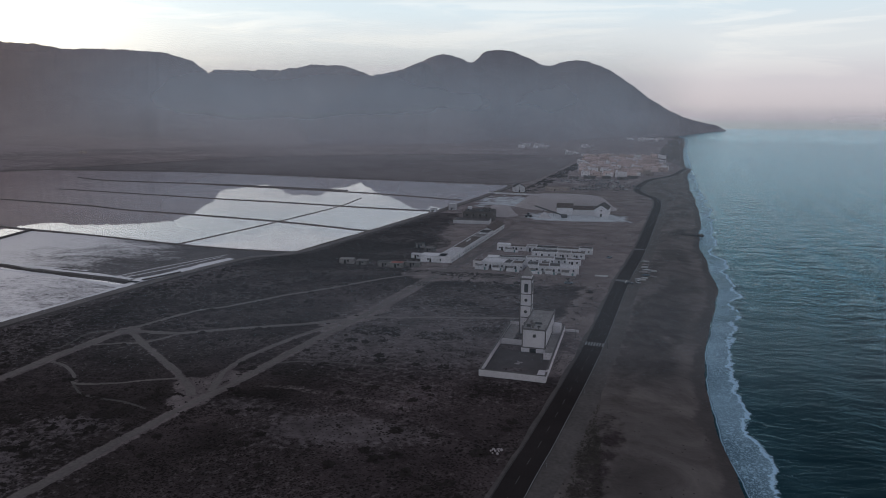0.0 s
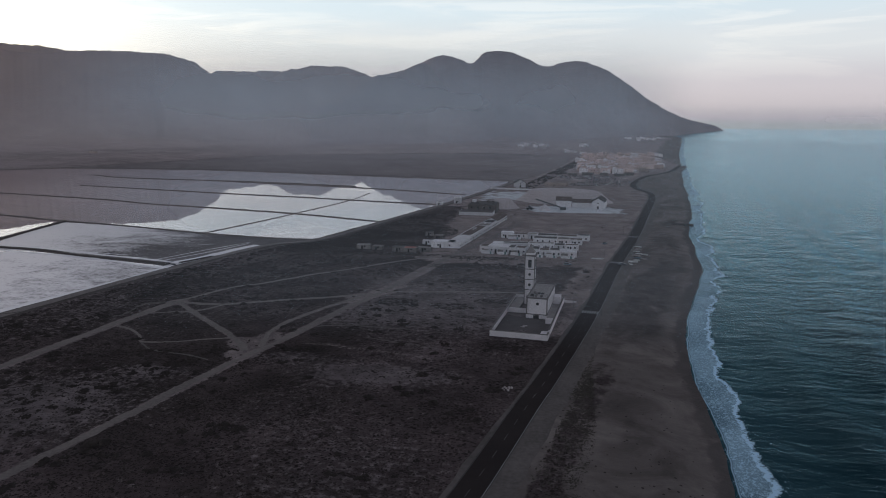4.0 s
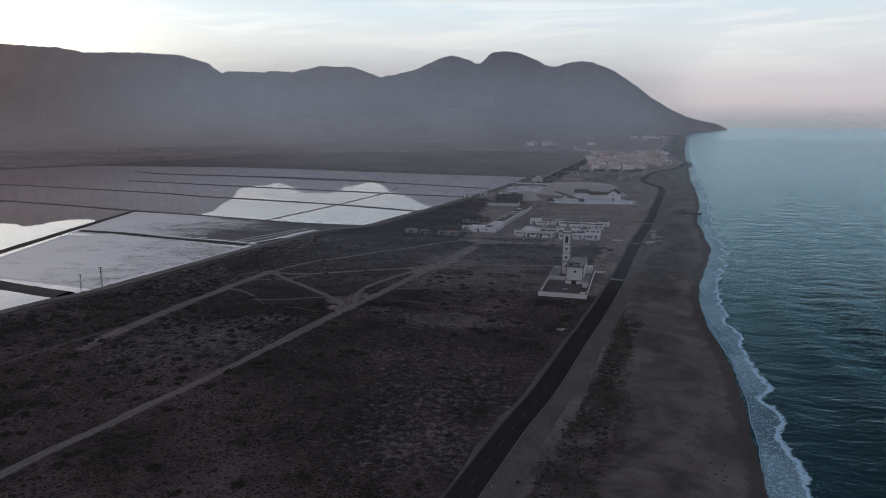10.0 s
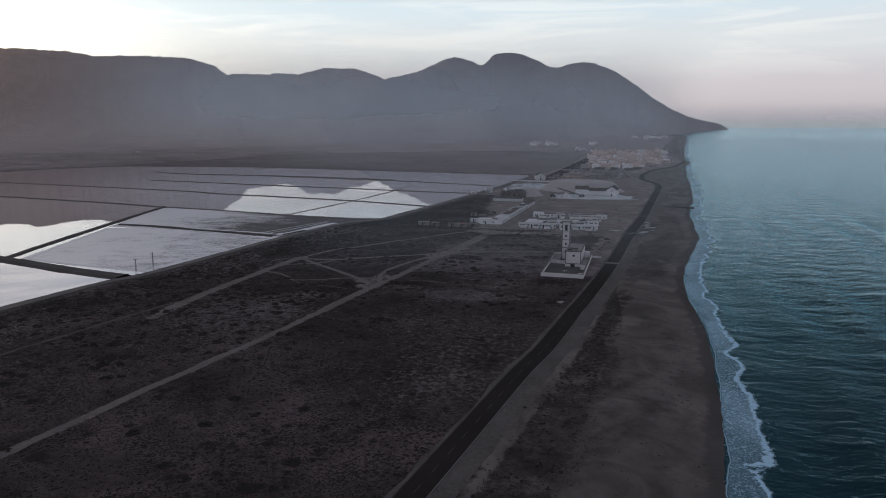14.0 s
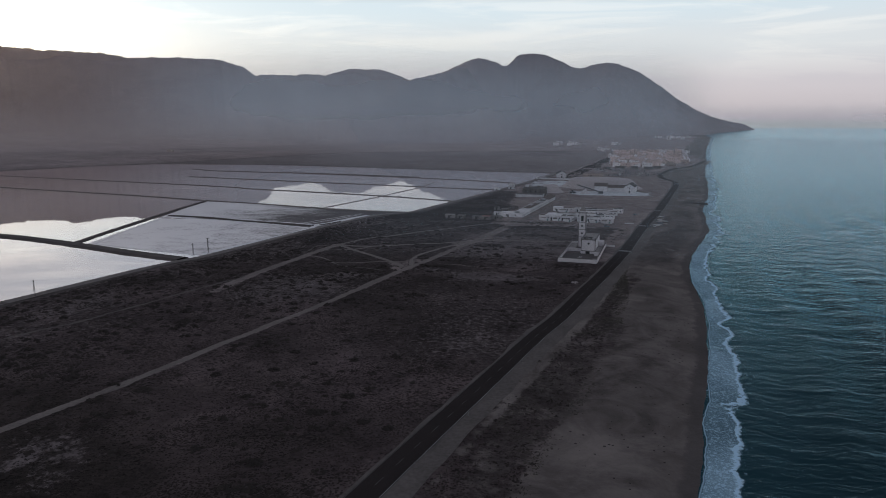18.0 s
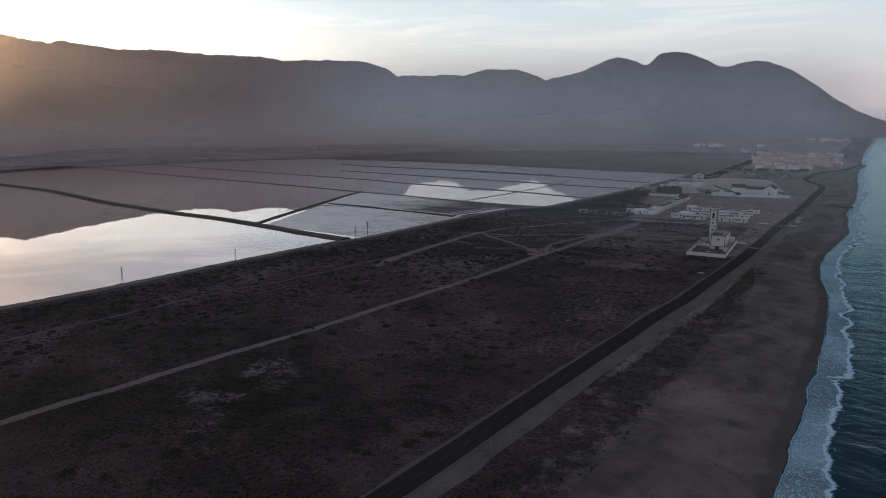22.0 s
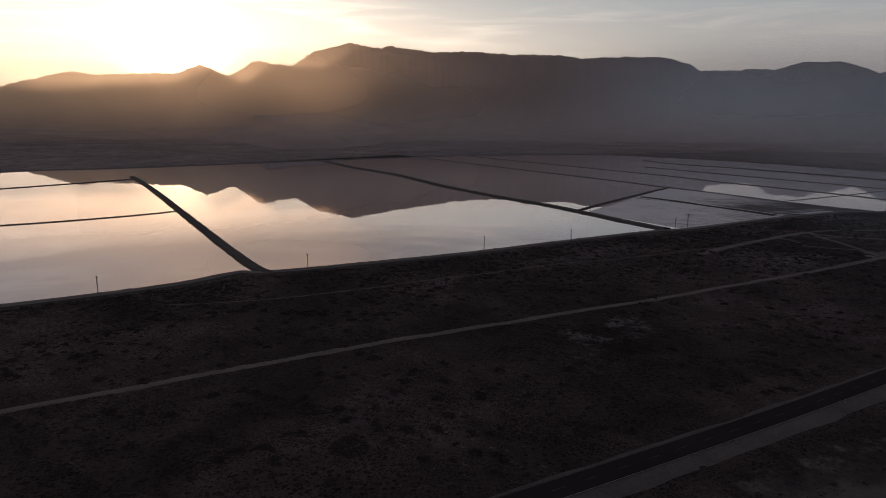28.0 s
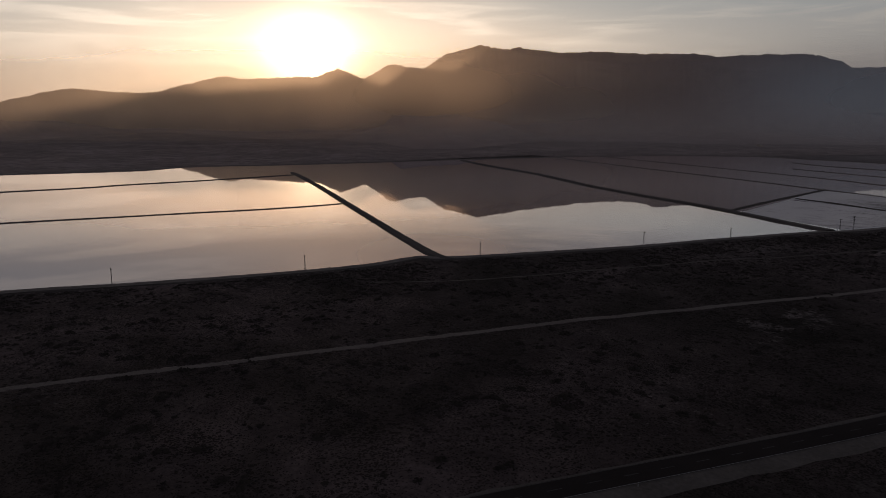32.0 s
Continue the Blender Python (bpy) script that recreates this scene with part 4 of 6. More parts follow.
def range_mesh(name, crest, depth, material, label, step=0.11, roughness=0.42, seed=0, back=700, foot=-6.0, power=2.1, steep=None):
    """A mountain range round the hub: crest rows of degrees to the left of +y, distance and height."""
    crest = sorted(crest)
    az = np.array([q[0] for q in crest])
    t = np.arange(az[0], az[-1] + 1e-6, step)

    def curve(col):
        v = np.array([q[col] for q in crest], float)
        i = np.clip(np.searchsorted(az, t, "right") - 1, 0, len(az) - 2)
        u = (t - az[i]) / (az[i + 1] - az[i])
        m = np.gradient(v, az) * 0.55
        w = az[i + 1] - az[i]
        straight = v[i] + (v[i + 1] - v[i]) * u
        return 0.65 * straight + 0.35 * ((2 * u**3 - 3 * u**2 + 1) * v[i] + (u**3 - 2 * u**2 + u) * w * m[i] + (3 * u**2 - 2 * u**3) * v[i + 1] + (u**3 - u**2) * w * m[i + 1])

    D, Hh = curve(1), curve(2)
    Hh = Hh + 22 * roughness * fbm(t * 1.7 + seed, t * 0 + 2, 4) * smooth(Hh, 10, 80)
    Hh = Hh + 9 * fbm(t * 5.3 + seed, t * 0 + 5, 4) * smooth(Hh, 6, 60)
    u = np.r_[np.linspace(0, 1, 46) ** 0.8, 1 + np.linspace(0.02, 1, 8)]
    T, U = np.meshgrid(np.arange(len(t)), u, indexing="ij")
    A = np.radians(t)[T]
    front = U <= 1
    fade = depth * (0.8 + 0.5 * fbm(t * 0.12 + seed, t * 0 + 9, 3))[T]
    if steep:      # the slope shortens towards the sea
        fade = fade * (0.2 + 0.8 * smooth(t, *steep))[T]
    fade = np.minimum(fade, D[T] - np.interp(t, (50, 60), (1650, 950))[T])
    R = np.where(front, D[T] - fade * (1 - U), D[T] + back * (U - 1))
    prof = np.where(front, np.clip(U, 0, 1) ** power, np.clip(2 - U, 0, 1) ** 1.3)
    wx, wy = HUB[0] - np.sin(A) * R, HUB[1] + np.cos(A) * R
    gul = np.abs(fbm(wx / 420 + seed, wy / 420, 5)) * 2.6 - 0.2 + 0.35 * np.abs(fbm(t[T] * 0.45 + U * 1.5 + seed, U * 0.9, 3))
    body = np.clip(4 * U * (1 - U), 0, 1) * front
    Zm = foot + (Hh[T] - foot) * prof - body * (Hh[T] * 0.42 * gul * roughness) + body * 14 * roughness * fbm(wx / 60, wy / 60, 4)
    Zm = np.minimum(Zm, foot + (Hh[T] - foot) * np.where(front, 0.12 + 0.88 * U, 1))
    ids = np.arange(T.size).reshape(T.shape)
    f2 = np.stack([ids[:-1, :-1], ids[:-1, 1:], ids[1:, 1:], ids[1:, :-1]], -1).reshape(-1, 4)
    me3 = mesh_of(name, np.stack([wx, wy, Zm], -1).reshape(-1, 3).tolist(), f2.tolist(), material, True)
    if np.mean([p.normal.z for p in list(me3.polygons)[:400]]) < 0:
        me3.flip_normals()
    return tagged(new(name, me3), label, "mountain", kind="structure")


WEST = [(96, 3000, 60), (89.3, 2990, 103), (88, 2990, 120), (84.7, 3280, 162), (82.1, 3470, 155), (79, 3470, 153), (76.8, 3160, 183),
        (74.2, 2950, 214), (72.9, 2900, 200), (69, 2790, 206), (67.2, 2740, 207), (65.6, 2630, 232), (63.8, 2530, 193), (61.7, 2320, 231),
        (58.9, 2370, 220), (56.9, 2410, 274), (54.1, 2450, 306), (52.4, 2460, 296), (50.3, 2480, 284), (48.5, 2500, 276), (46.7, 2520, 267),
        (45.1, 2530, 256), (42.8, 2540, 252), (41.3, 2540, 249), (40.3, 2540, 252), (39.2, 2540, 269), (38.1, 2540, 260), (37.2, 2540, 258),
        (36.2, 2540, 253), (35, 2540, 260), (34.1, 2540, 265), (31.6, 2530, 269), (29.6, 2520, 267), (28.2, 2510, 264), (26.7, 2520, 246),
        (25.7, 2540, 218), (25.1, 2560, 208), (24.7, 2570, 178), (24.2, 2580, 172), (23.2, 2600, 158), (22, 2600, 135), (20.5, 2600, 100), (18.5, 2600, 50), (16.5, 2600, -5)]
WEST_BACK = [(54, 3450, 240), (50.5, 3450, 388), (48.5, 3450, 374), (46.6, 3450, 361), (43.9, 3450, 367), (41.5, 3450, 358), (40.2, 3450, 352),
        (38.5, 3450, 353), (37.2, 3450, 354), (34.7, 3450, 336), (31.6, 3450, 341), (30, 3450, 338), (28.3, 3450, 335), (27.4, 3450, 321),
        (26.7, 3450, 310), (26.1, 3450, 288), (25.6, 3450, 270), (25, 3450, 215), (23, 3500, 80), (21.5, 3500, -5)]
MIDDLE = [(26.6, 3280, -5), (25.4, 3280, 150), (24.3, 3280, 243), (23.1, 3280, 237), (22.5, 3280, 234), (22, 3280, 226), (21.5, 3280, 227),
        (20.8, 3280, 239), (20.1, 3280, 262), (19.4, 3280, 274), (18.7, 3280, 274), (17.5, 3280, 275), (16.8, 3280, 259), (16.2, 3300, 236),
        (15.4, 3300, 212), (14.6, 3300, 195), (13.6, 3300, 168), (12, 3300, 110), (10, 3300, 40), (8.5, 3300, -5)]
MIDDLE_BACK = [(27, 4650, 250), (25.2, 4650, 341), (24.4, 4650, 341), (23.1, 4650, 339), (22.5, 4650, 339), (21.8, 4650, 351), (21.1, 4650, 346),
        (20.2, 4650, 340), (19.4, 4650, 357), (18.7, 4650, 373), (18.2, 4650, 384), (17.5, 4650, 382), (16.6, 4650, 380), (15.5, 4650, 377),
        (14.8, 4650, 356), (14.1, 4650, 334), (13.5, 4650, 315), (12.6, 4650, 276), (10.5, 4650, 169)]
CAPE = [(22.5, 3400, -5), (21, 3400, 60), (17.5, 3430, 160), (15.2, 3440, 206), (13.5, 3440, 252), (10.9, 3450, 290), (7.9, 3400, 356), (7.2, 3400, 346),
        (5.7, 3450, 323), (4.7, 3550, 377), (3.6, 3570, 390), (2.3, 3550, 372), (0.1, 3400, 302), (-1.8, 3300, 319), (-3, 3270, 314),
        (-4.3, 3250, 284), (-6, 3230, 225), (-7.7, 3220, 155), (-9.8, 3500, 89), (-11.4, 4200, 56), (-12.6, 4700, 34), (-13.4, 4900, -3)]
CAPE_SPUR = [(22.5, 2680, -5), (21, 2680, 20), (19, 2680, 60), (17.5, 2680, 98), (16, 2680, 122), (15, 2680, 140), (14.2, 2680, 158), (13.6, 2680, 180), (13.3, 2680, 185), (12.9, 2680, 200), (12.2, 2680, 211), (11.3, 2680, 228),
        (10.5, 2680, 248), (9.6, 2680, 260), (8.9, 2680, 262), (8, 2700, 205), (6.5, 2750, 120), (5, 2800, 40), (3.5, 2800, -5)]
range_mesh("mountain_range", WEST, 1500, M["mountain"], "bare grey-brown mountain range in dusk shade", seed=3, roughness=0.3)
range_mesh("mountain_crest", WEST_BACK, 800, M["mountain"], "long level crest behind the front of the range", seed=12)
range_mesh("mountain_ridge", MIDDLE, 900, M["mountain"], "bare hump between two mountains", seed=31)
range_mesh("far_ridge", MIDDLE_BACK, 900, M["mountain"], "farther bare ridge between two mountains", seed=77)
range_mesh("cape_mountain", CAPE, 1400, M["cape"], "three-peaked mountain falling to the sea at the cape", seed=57, steep=(-6.5, -1.0))
range_mesh("cape_spur", CAPE_SPUR, 900, M["cape"], "lower spur before the three-peaked mountain", seed=91)


def mist(name, r, az0, az1, top, peak, strength, colour, label, centre=None, as_glare=False):
    """A thin curved stand-in sheet for haze round the hub, thickest at one height."""
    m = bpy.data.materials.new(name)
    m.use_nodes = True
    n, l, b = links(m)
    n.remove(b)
    dif, tra, mix = n.new("ShaderNodeBsdfRefraction" if as_glare else "ShaderNodeBsdfDiffuse"), n.new("ShaderNodeBsdfTransparent"), n.new("ShaderNodeMixShader")
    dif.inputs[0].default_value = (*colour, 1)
    if as_glare:        # rough refraction spreads the light forward, standing in for lens glare
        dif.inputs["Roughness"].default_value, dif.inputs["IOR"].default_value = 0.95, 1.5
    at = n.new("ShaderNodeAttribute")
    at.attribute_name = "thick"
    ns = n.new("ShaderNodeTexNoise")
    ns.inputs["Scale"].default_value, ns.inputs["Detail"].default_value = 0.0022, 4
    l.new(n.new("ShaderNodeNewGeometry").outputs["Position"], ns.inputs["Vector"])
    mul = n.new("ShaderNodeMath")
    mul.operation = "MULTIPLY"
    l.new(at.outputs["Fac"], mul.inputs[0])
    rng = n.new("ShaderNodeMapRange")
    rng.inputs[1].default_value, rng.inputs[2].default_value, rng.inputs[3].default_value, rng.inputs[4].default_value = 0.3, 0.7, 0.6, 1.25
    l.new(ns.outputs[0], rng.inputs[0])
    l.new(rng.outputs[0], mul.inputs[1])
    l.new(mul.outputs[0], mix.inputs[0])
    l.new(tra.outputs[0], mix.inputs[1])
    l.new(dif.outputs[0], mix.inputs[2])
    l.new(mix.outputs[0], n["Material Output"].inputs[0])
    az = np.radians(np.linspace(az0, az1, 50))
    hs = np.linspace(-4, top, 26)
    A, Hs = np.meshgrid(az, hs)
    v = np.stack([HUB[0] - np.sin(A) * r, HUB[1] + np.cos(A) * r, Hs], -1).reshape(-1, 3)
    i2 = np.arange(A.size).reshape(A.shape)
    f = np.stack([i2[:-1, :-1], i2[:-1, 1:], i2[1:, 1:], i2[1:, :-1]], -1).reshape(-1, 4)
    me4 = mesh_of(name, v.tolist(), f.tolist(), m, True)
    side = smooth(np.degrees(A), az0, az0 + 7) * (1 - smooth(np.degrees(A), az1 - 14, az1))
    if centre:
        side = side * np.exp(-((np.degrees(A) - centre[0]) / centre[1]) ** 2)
    th = strength * side * np.where(Hs < peak, smooth(Hs, -30 if r > 1500 else 15 if as_glare else -3, peak), 1 - smooth(Hs, peak, top))
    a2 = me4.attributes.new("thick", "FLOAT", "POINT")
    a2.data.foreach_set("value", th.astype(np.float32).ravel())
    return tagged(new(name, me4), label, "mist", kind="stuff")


# pale sheets added to lift distant tones, in place of haze in the air
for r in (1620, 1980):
    mist("haze_glare_sheet", r, -12, 40, 300, 110, 0.31, (0.74, 0.87, 0.98), "blue stand-in sheet for the haze before the mountains")

mist("haze_glare_sheet", 3080, -44, 4, 140, 74, 0.3, (0.84, 0.86, 0.95), "pale stand-in sheet for haze over the far sea and the cape")
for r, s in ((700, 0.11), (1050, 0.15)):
    mist("haze_glare_sheet", r, -36, 27, 95, 48, s, (0.80, 0.85, 0.95), "pale stand-in sheet for haze over the far plain and village")
mist("haze_glare_sheet", 1150, 2, 78, 120, 50, 0.20, (0.95, 0.86, 0.83), "warm-toned stand-in sheet for haze over the plain before the hills")
# near sheets added so that their blue tone lifts the dark ground like haze
mist("haze_glare_sheet", 345, -36, 27, 80, 24, 0.12, (0.74, 0.86, 0.97), "blue stand-in sheet for haze over the scrub and the church")
mist("haze_glare_sheet", 540, -32, 26, 95, 40, 0.16, (0.72, 0.87, 0.95), "blue stand-in sheet for sea haze over the beach", (-14, 11))
# warm sheets added to imitate the sun's veiling glare over the hills
mist("haze_glare_sheet", 1850, 28, 112, 330, 90, 0.8, (1.0, 0.77, 0.57), "added warm sheet standing in for low sun glare over the hills", (70, 27), True)
mist("haze_glare_sheet", 760, 34, 104, 210, 96, 0.44, (1.0, 0.74, 0.54), "added warm sheet standing in for low sun glare over the hills", (66, 14), True)

# ---------------------------------------------------------------- church
church = empty("church", pose(0, 202, 0, 0, 0, -7.6))
tagged(church, "whitewashed church with tall bell tower in a walled yard", "church")
rnd = random.Random(4)


def ring(name, material, parent, x, y, z, r, depth=0.12, label=""):
    """A round window facing -y: a dark disc within a thin surround."""
    bm = bmesh.new()
    bmesh.ops.create_cone(bm, cap_ends=True, segments=20, radius1=r, radius2=r, depth=depth, matrix=Matrix.Translation((x, y, z)) @ Matrix.Rotation(radians(90), 4, "X"))
    return part(name, bm, material, parent, label)


nave = boxed("nave", (-1.2, 6.6, 26, 51, 1.6, 8.0), M["church"], church)
boxed("plinth", (-1.5, 6.9, 25.8, 51.2, 0, 1.6), M["church"], church)
boxed("string_course", (-1.4, 6.8, 25.85, 51.1, 1.6, 1.95), M["trim"], church, "brown stone band")
for x in (-1.2, 6.6):
    for y in (26, 51):
        boxed("corner_pilaster", (x - 0.2, x + 0.2, y - 0.2, y + 0.2, 1.95, 8.0), M["trim"], nave, "brown stone corner")
bm = bmesh.new()
for d in ((-1.5, 6.9, 25.7, 26.1, 8.0, 8.55), (-1.5, 6.9, 50.9, 51.3, 8.0, 8.55), (-1.5, -1.1, 26.1, 50.9, 8.0, 8.55), (6.5, 6.9, 26.1, 50.9, 8.0, 8.55)):
    box(bm, *d, bevel=0.04)
part("parapet", bm, M["trim"], church, "brown stone roof parapet")
boxed("roof", (-1.1, 6.5, 26.1, 50.9, 7.9, 8.12), M["roof_flat"], church, "grey flat roof")
ring("round_window", M["trim"], nave, 2.9, 25.99, 6.0, 0.62)
ring("round_window", M["dark"], nave, 2.9, 25.95, 6.0, 0.45)
boxed("doorway", (1.6, 3.4, 25.7, 25.95, 0, 1.5), M["dark"], church, "dark low doorway", 0.02)
boxed("door_surround", (1.35, 3.65, 25.72, 25.85, 0, 1.62), M["trim"], church)
# roof clutter over the front
for k, (x, y, w, d, h) in enumerate(((-0.4, 29, 1.4, 0.8, 0.9), (1.0, 30.5, 1.2, 1.0, 1.1), (2.0, 33, 2.4, 0.7, 0.6), (0.2, 33.8, 0.8, 1.6, 0.7), (3.4, 29.2, 1.0, 0.6, 0.5), (1.6, 28.0, 0.7, 0.7, 1.2))):
    boxed("roof_lantern", (x, x + w, y, y + d, 8.12, 8.12 + h), M["trim"] if k % 2 else M["roof_dark"], church, bevel=0.06)
for x in (-1.3, 1.4, 4.2, 6.7):
    bm = bmesh.new()
    bmesh.ops.create_cone(bm, cap_ends=True, segments=8, radius1=0.28, radius2=0.05, depth=0.9, matrix=Matrix.Translation((x, 25.9, 9.0)))
    part("finial", bm, M["trim"], church)

tower = boxed("bell_tower", (-5.5, -1.5, 46, 50, 0, 20.6), M["church"], church)
for x in (-5.5, -1.5):
    for y in (46, 50):
        boxed("corner_pilaster", (x - 0.16, x + 0.16, y - 0.16, y + 0.16, 0, 20.6), M["trim"], tower, "brown stone corner")
for z in (6.2, 10.6, 15.0):
    boxed("string_course", (-5.68, -1.32, 45.82, 50.18, z, z + 0.3), M["trim"], tower, "brown stone band")
for z in (4.0, 8.5, 12.9):
    ring("round_window", M["trim"], tower, -3.5, 45.99, z, 0.6)
    ring("round_window", M["dark"], tower, -3.5, 45.95, z, 0.44)
boxed("belfry_opening", (-4.15, -2.85, 45.9, 46.05, 15.9, 19.0), M["dark"], tower, "tall dark bell opening")
boxed("belfry_opening", (-1.55, -1.42, 47.4, 48.6, 15.9, 19.0), M["dark"], tower, "tall dark bell opening")
boxed("belfry_frame", (-4.22, -2.78, 45.93, 46.0, 15.8, 19.1), M["trim"], tower)
boxed("cornice", (-6.0, -1.0, 45.5, 50.5, 20.6, 21.1), M["trim"], tower, "brown stone cornice", 0.12)
boxed("roof_drum", (-5.3, -1.7, 46.2, 49.8, 21.1, 21.9), M["church"], tower)
bm = bmesh.new()
bmesh.ops.create_cone(bm, cap_ends=True, segments=4, radius1=2.5, radius2=0.12, depth=3.6, matrix=Matrix.Translation((-3.5, 48, 23.7)) @ Matrix.Rotation(radians(45), 4, "Z"))
part("spire", bm, M["spire"], tower, "weathered grey pyramid roof")
boxed("spire_rod", (-3.55, -3.45, 47.95, 48.05, 25.4, 26.6), M["metal"], tower)

for d in ((-10.4, 10.4, 0, 0.5, 0, 2.1), (-10.4, -9.9, 0.5, 52, 0, 2.1), (9.9, 10.4, 5.2, 54, 0, 2.4), (9.9, 10.4, 0.5, 3.6, 0, 2.1), (-10.4, 10.4, 54, 54.5, 0, 2.1)):
    w = boxed("yard_wall", d, M["church"], church)
    boxed("wall_cap", (d[0] - 0.06, d[1] + 0.06, d[2] - 0.06, d[3] + 0.06, d[5], d[5] + 0.12), M["trim"], w)
boxed("yard_floor", (-9.9, 9.9, 0.5, 26, 0, 0.14), M["yard"], church, "dark bare yard")
boxed("terrace", (6.92, 9.88, 20.5, 53.9, 0, 1.7), M["roof_flat"], church, "raised side terrace")
boxed("terrace_wall", (6.9, 9.9, 20.1, 20.5, 0, 2.4), M["church"], church)
boxed("stair_block", (7.2, 9.9, 0.5, 8.0, 0, 1.0), M["church"], church)
boxed("side_annex", (-9.85, -5.6, 33.05, 51.9, 0, 1.5), M["roof_flat"], church, "pale raised side court")
boxed("annex_wall", (-9.8, -1.5, 32.6, 33.0, 0, 1.9), M["church"], church)
boxed("transept", (6.9, 9.6, 44, 49, 1.7, 4.6), M["church"], church)
boxed("side_wall", (10.5, 15.5, 53.6, 54.0, 0, 0.9), M["church"], church)
for x, y in ((-1.5, 13), (-0.8, 14.4)):
    boxed("bench", (x, x + 1.7, y, y + 0.4, 0.14, 0.5), M["heap"], church, bevel=0.04)

# ---------------------------------------------------------------- houses
def flat_house(w, d, h, wall, roof, windows=2, name="house", label="", category="house", shade_roof=True, storeys=1, opening="door", rim=0.26):
    """A flat-roofed house; its front looks to -y, its base centre is the origin."""
    e = empty(name)
    boxed("wall", (-w / 2, w / 2, -d / 2, d / 2, -0.4, h), wall, e)
    bm = bmesh.new()
    t = 0.22
    for q in ((-w / 2, w / 2, -d / 2, -d / 2 + t), (-w / 2, w / 2, d / 2 - t, d / 2), (-w / 2, -w / 2 + t, -d / 2 + t, d / 2 - t), (w / 2 - t, w / 2, -d / 2 + t, d / 2 - t)):
        box(bm, *q, h, h + rim)
    part("parapet", bm, wall, e)
    boxed("roof", (-w / 2 + t, w / 2 - t, -d / 2 + t, d / 2 - t, h, h + 0.1), roof, e, "dark flat roof" if roof is M["roof_dark"] else "")
    boxed(opening, (-w * 0.1 - 0.5, -w * 0.1 + 0.5, -d / 2 - 0.06, -d / 2 + 0.1, 0, 2.05), M["dark"], e)
    for s in range(storeys):
        for i in range(windows):
            x = -w / 2 + w * (i + 0.5) / windows + (0.8 if s == 0 else 0)
            if s == 0 and abs(x + w * 0.1) < 1.1 or abs(x) > w / 2 - 0.6:
                continue
            win = boxed("window", (x - 0.42, x + 0.42, -d / 2 - 0.04, -d / 2 + 0.1, 1.1 + 2.9 * s, 2.1 + 2.9 * s), M["glass"], e)
            boxed("sill", (x - 0.5, x + 0.5, -d / 2 - 0.12, -d / 2 + 0.02, 1.0 + 2.9 * s, 1.1 + 2.9 * s), wall, win)
    for side in (-1, 1):
        boxed("window", (side * w / 2 - 0.04, side * w / 2 + 0.04, -0.4, 0.4, 1.1, 2.1), M["glass"], e)
    return tagged(e, label, category)


def gable_house(w, d, h, rise, wall, roof, name="house", label="", category="house"):
    """Ridge along y; the gable looks to -y."""
    e = empty(name)
    bm = bmesh.new()
    outline = [(-w / 2, -0.4), (w / 2, -0.4), (w / 2, h), (0, h + rise), (-w / 2, h)]
    f0 = [bm.verts.new((x, -d / 2, z)) for x, z in outline]
    f1 = [bm.verts.new((x, d / 2, z)) for x, z in outline]
    bm.faces.new(f0)
    bm.faces.new(f1[::-1])
    for i in range(5):
        j = (i + 1) % 5
        bm.faces.new((f0[i], f1[i], f1[j], f0[j]))
    bmesh.ops.recalc_face_normals(bm, faces=bm.faces)
    part("wall", bm, wall, e)
    for s in (-1, 1):
        bm = bmesh.new()
        o = 0.35
        k = rise / (w / 2)
        v = [(0, -d / 2 - o, h + rise + 0.06), (s * (w / 2 + o), -d / 2 - o, h - k * o + 0.06), (s * (w / 2 + o), d / 2 + o, h - k * o + 0.06), (0, d / 2 + o, h + rise + 0.06)]
        lo = [bm.verts.new(q) for q in v]
        hi = [bm.verts.new((x, y, z + 0.18)) for x, y, z in v]
        bm.faces.new(hi)
        bm.faces.new(lo[::-1])
        for i in range(4):
            j = (i + 1) % 4
            bm.faces.new((lo[i], lo[j], hi[j], hi[i]))
        bmesh.ops.recalc_face_normals(bm, faces=bm.faces)
        part("roof_slope", bm, roof, e)
    boxed("door", (-0.7, 0.7, -d / 2 - 0.06, -d / 2 + 0.1, 0, 2.4), M["dark"], e)
    boxed("window", (-0.5, 0.5, -d / 2 - 0.05, -d / 2 + 0.1, h * 0.75, h * 0.75 + 1.0), M["glass"], e)
    return tagged(e, label, category)


WHITE_ROW = "low whitewashed row house with a flat roof"
ROOFS = [M["roof_dark"], M["roof_flat"], M["roof_dark"], M["roof_brown"], M["white"], M["roof_dark"], M["roof_brown"]]


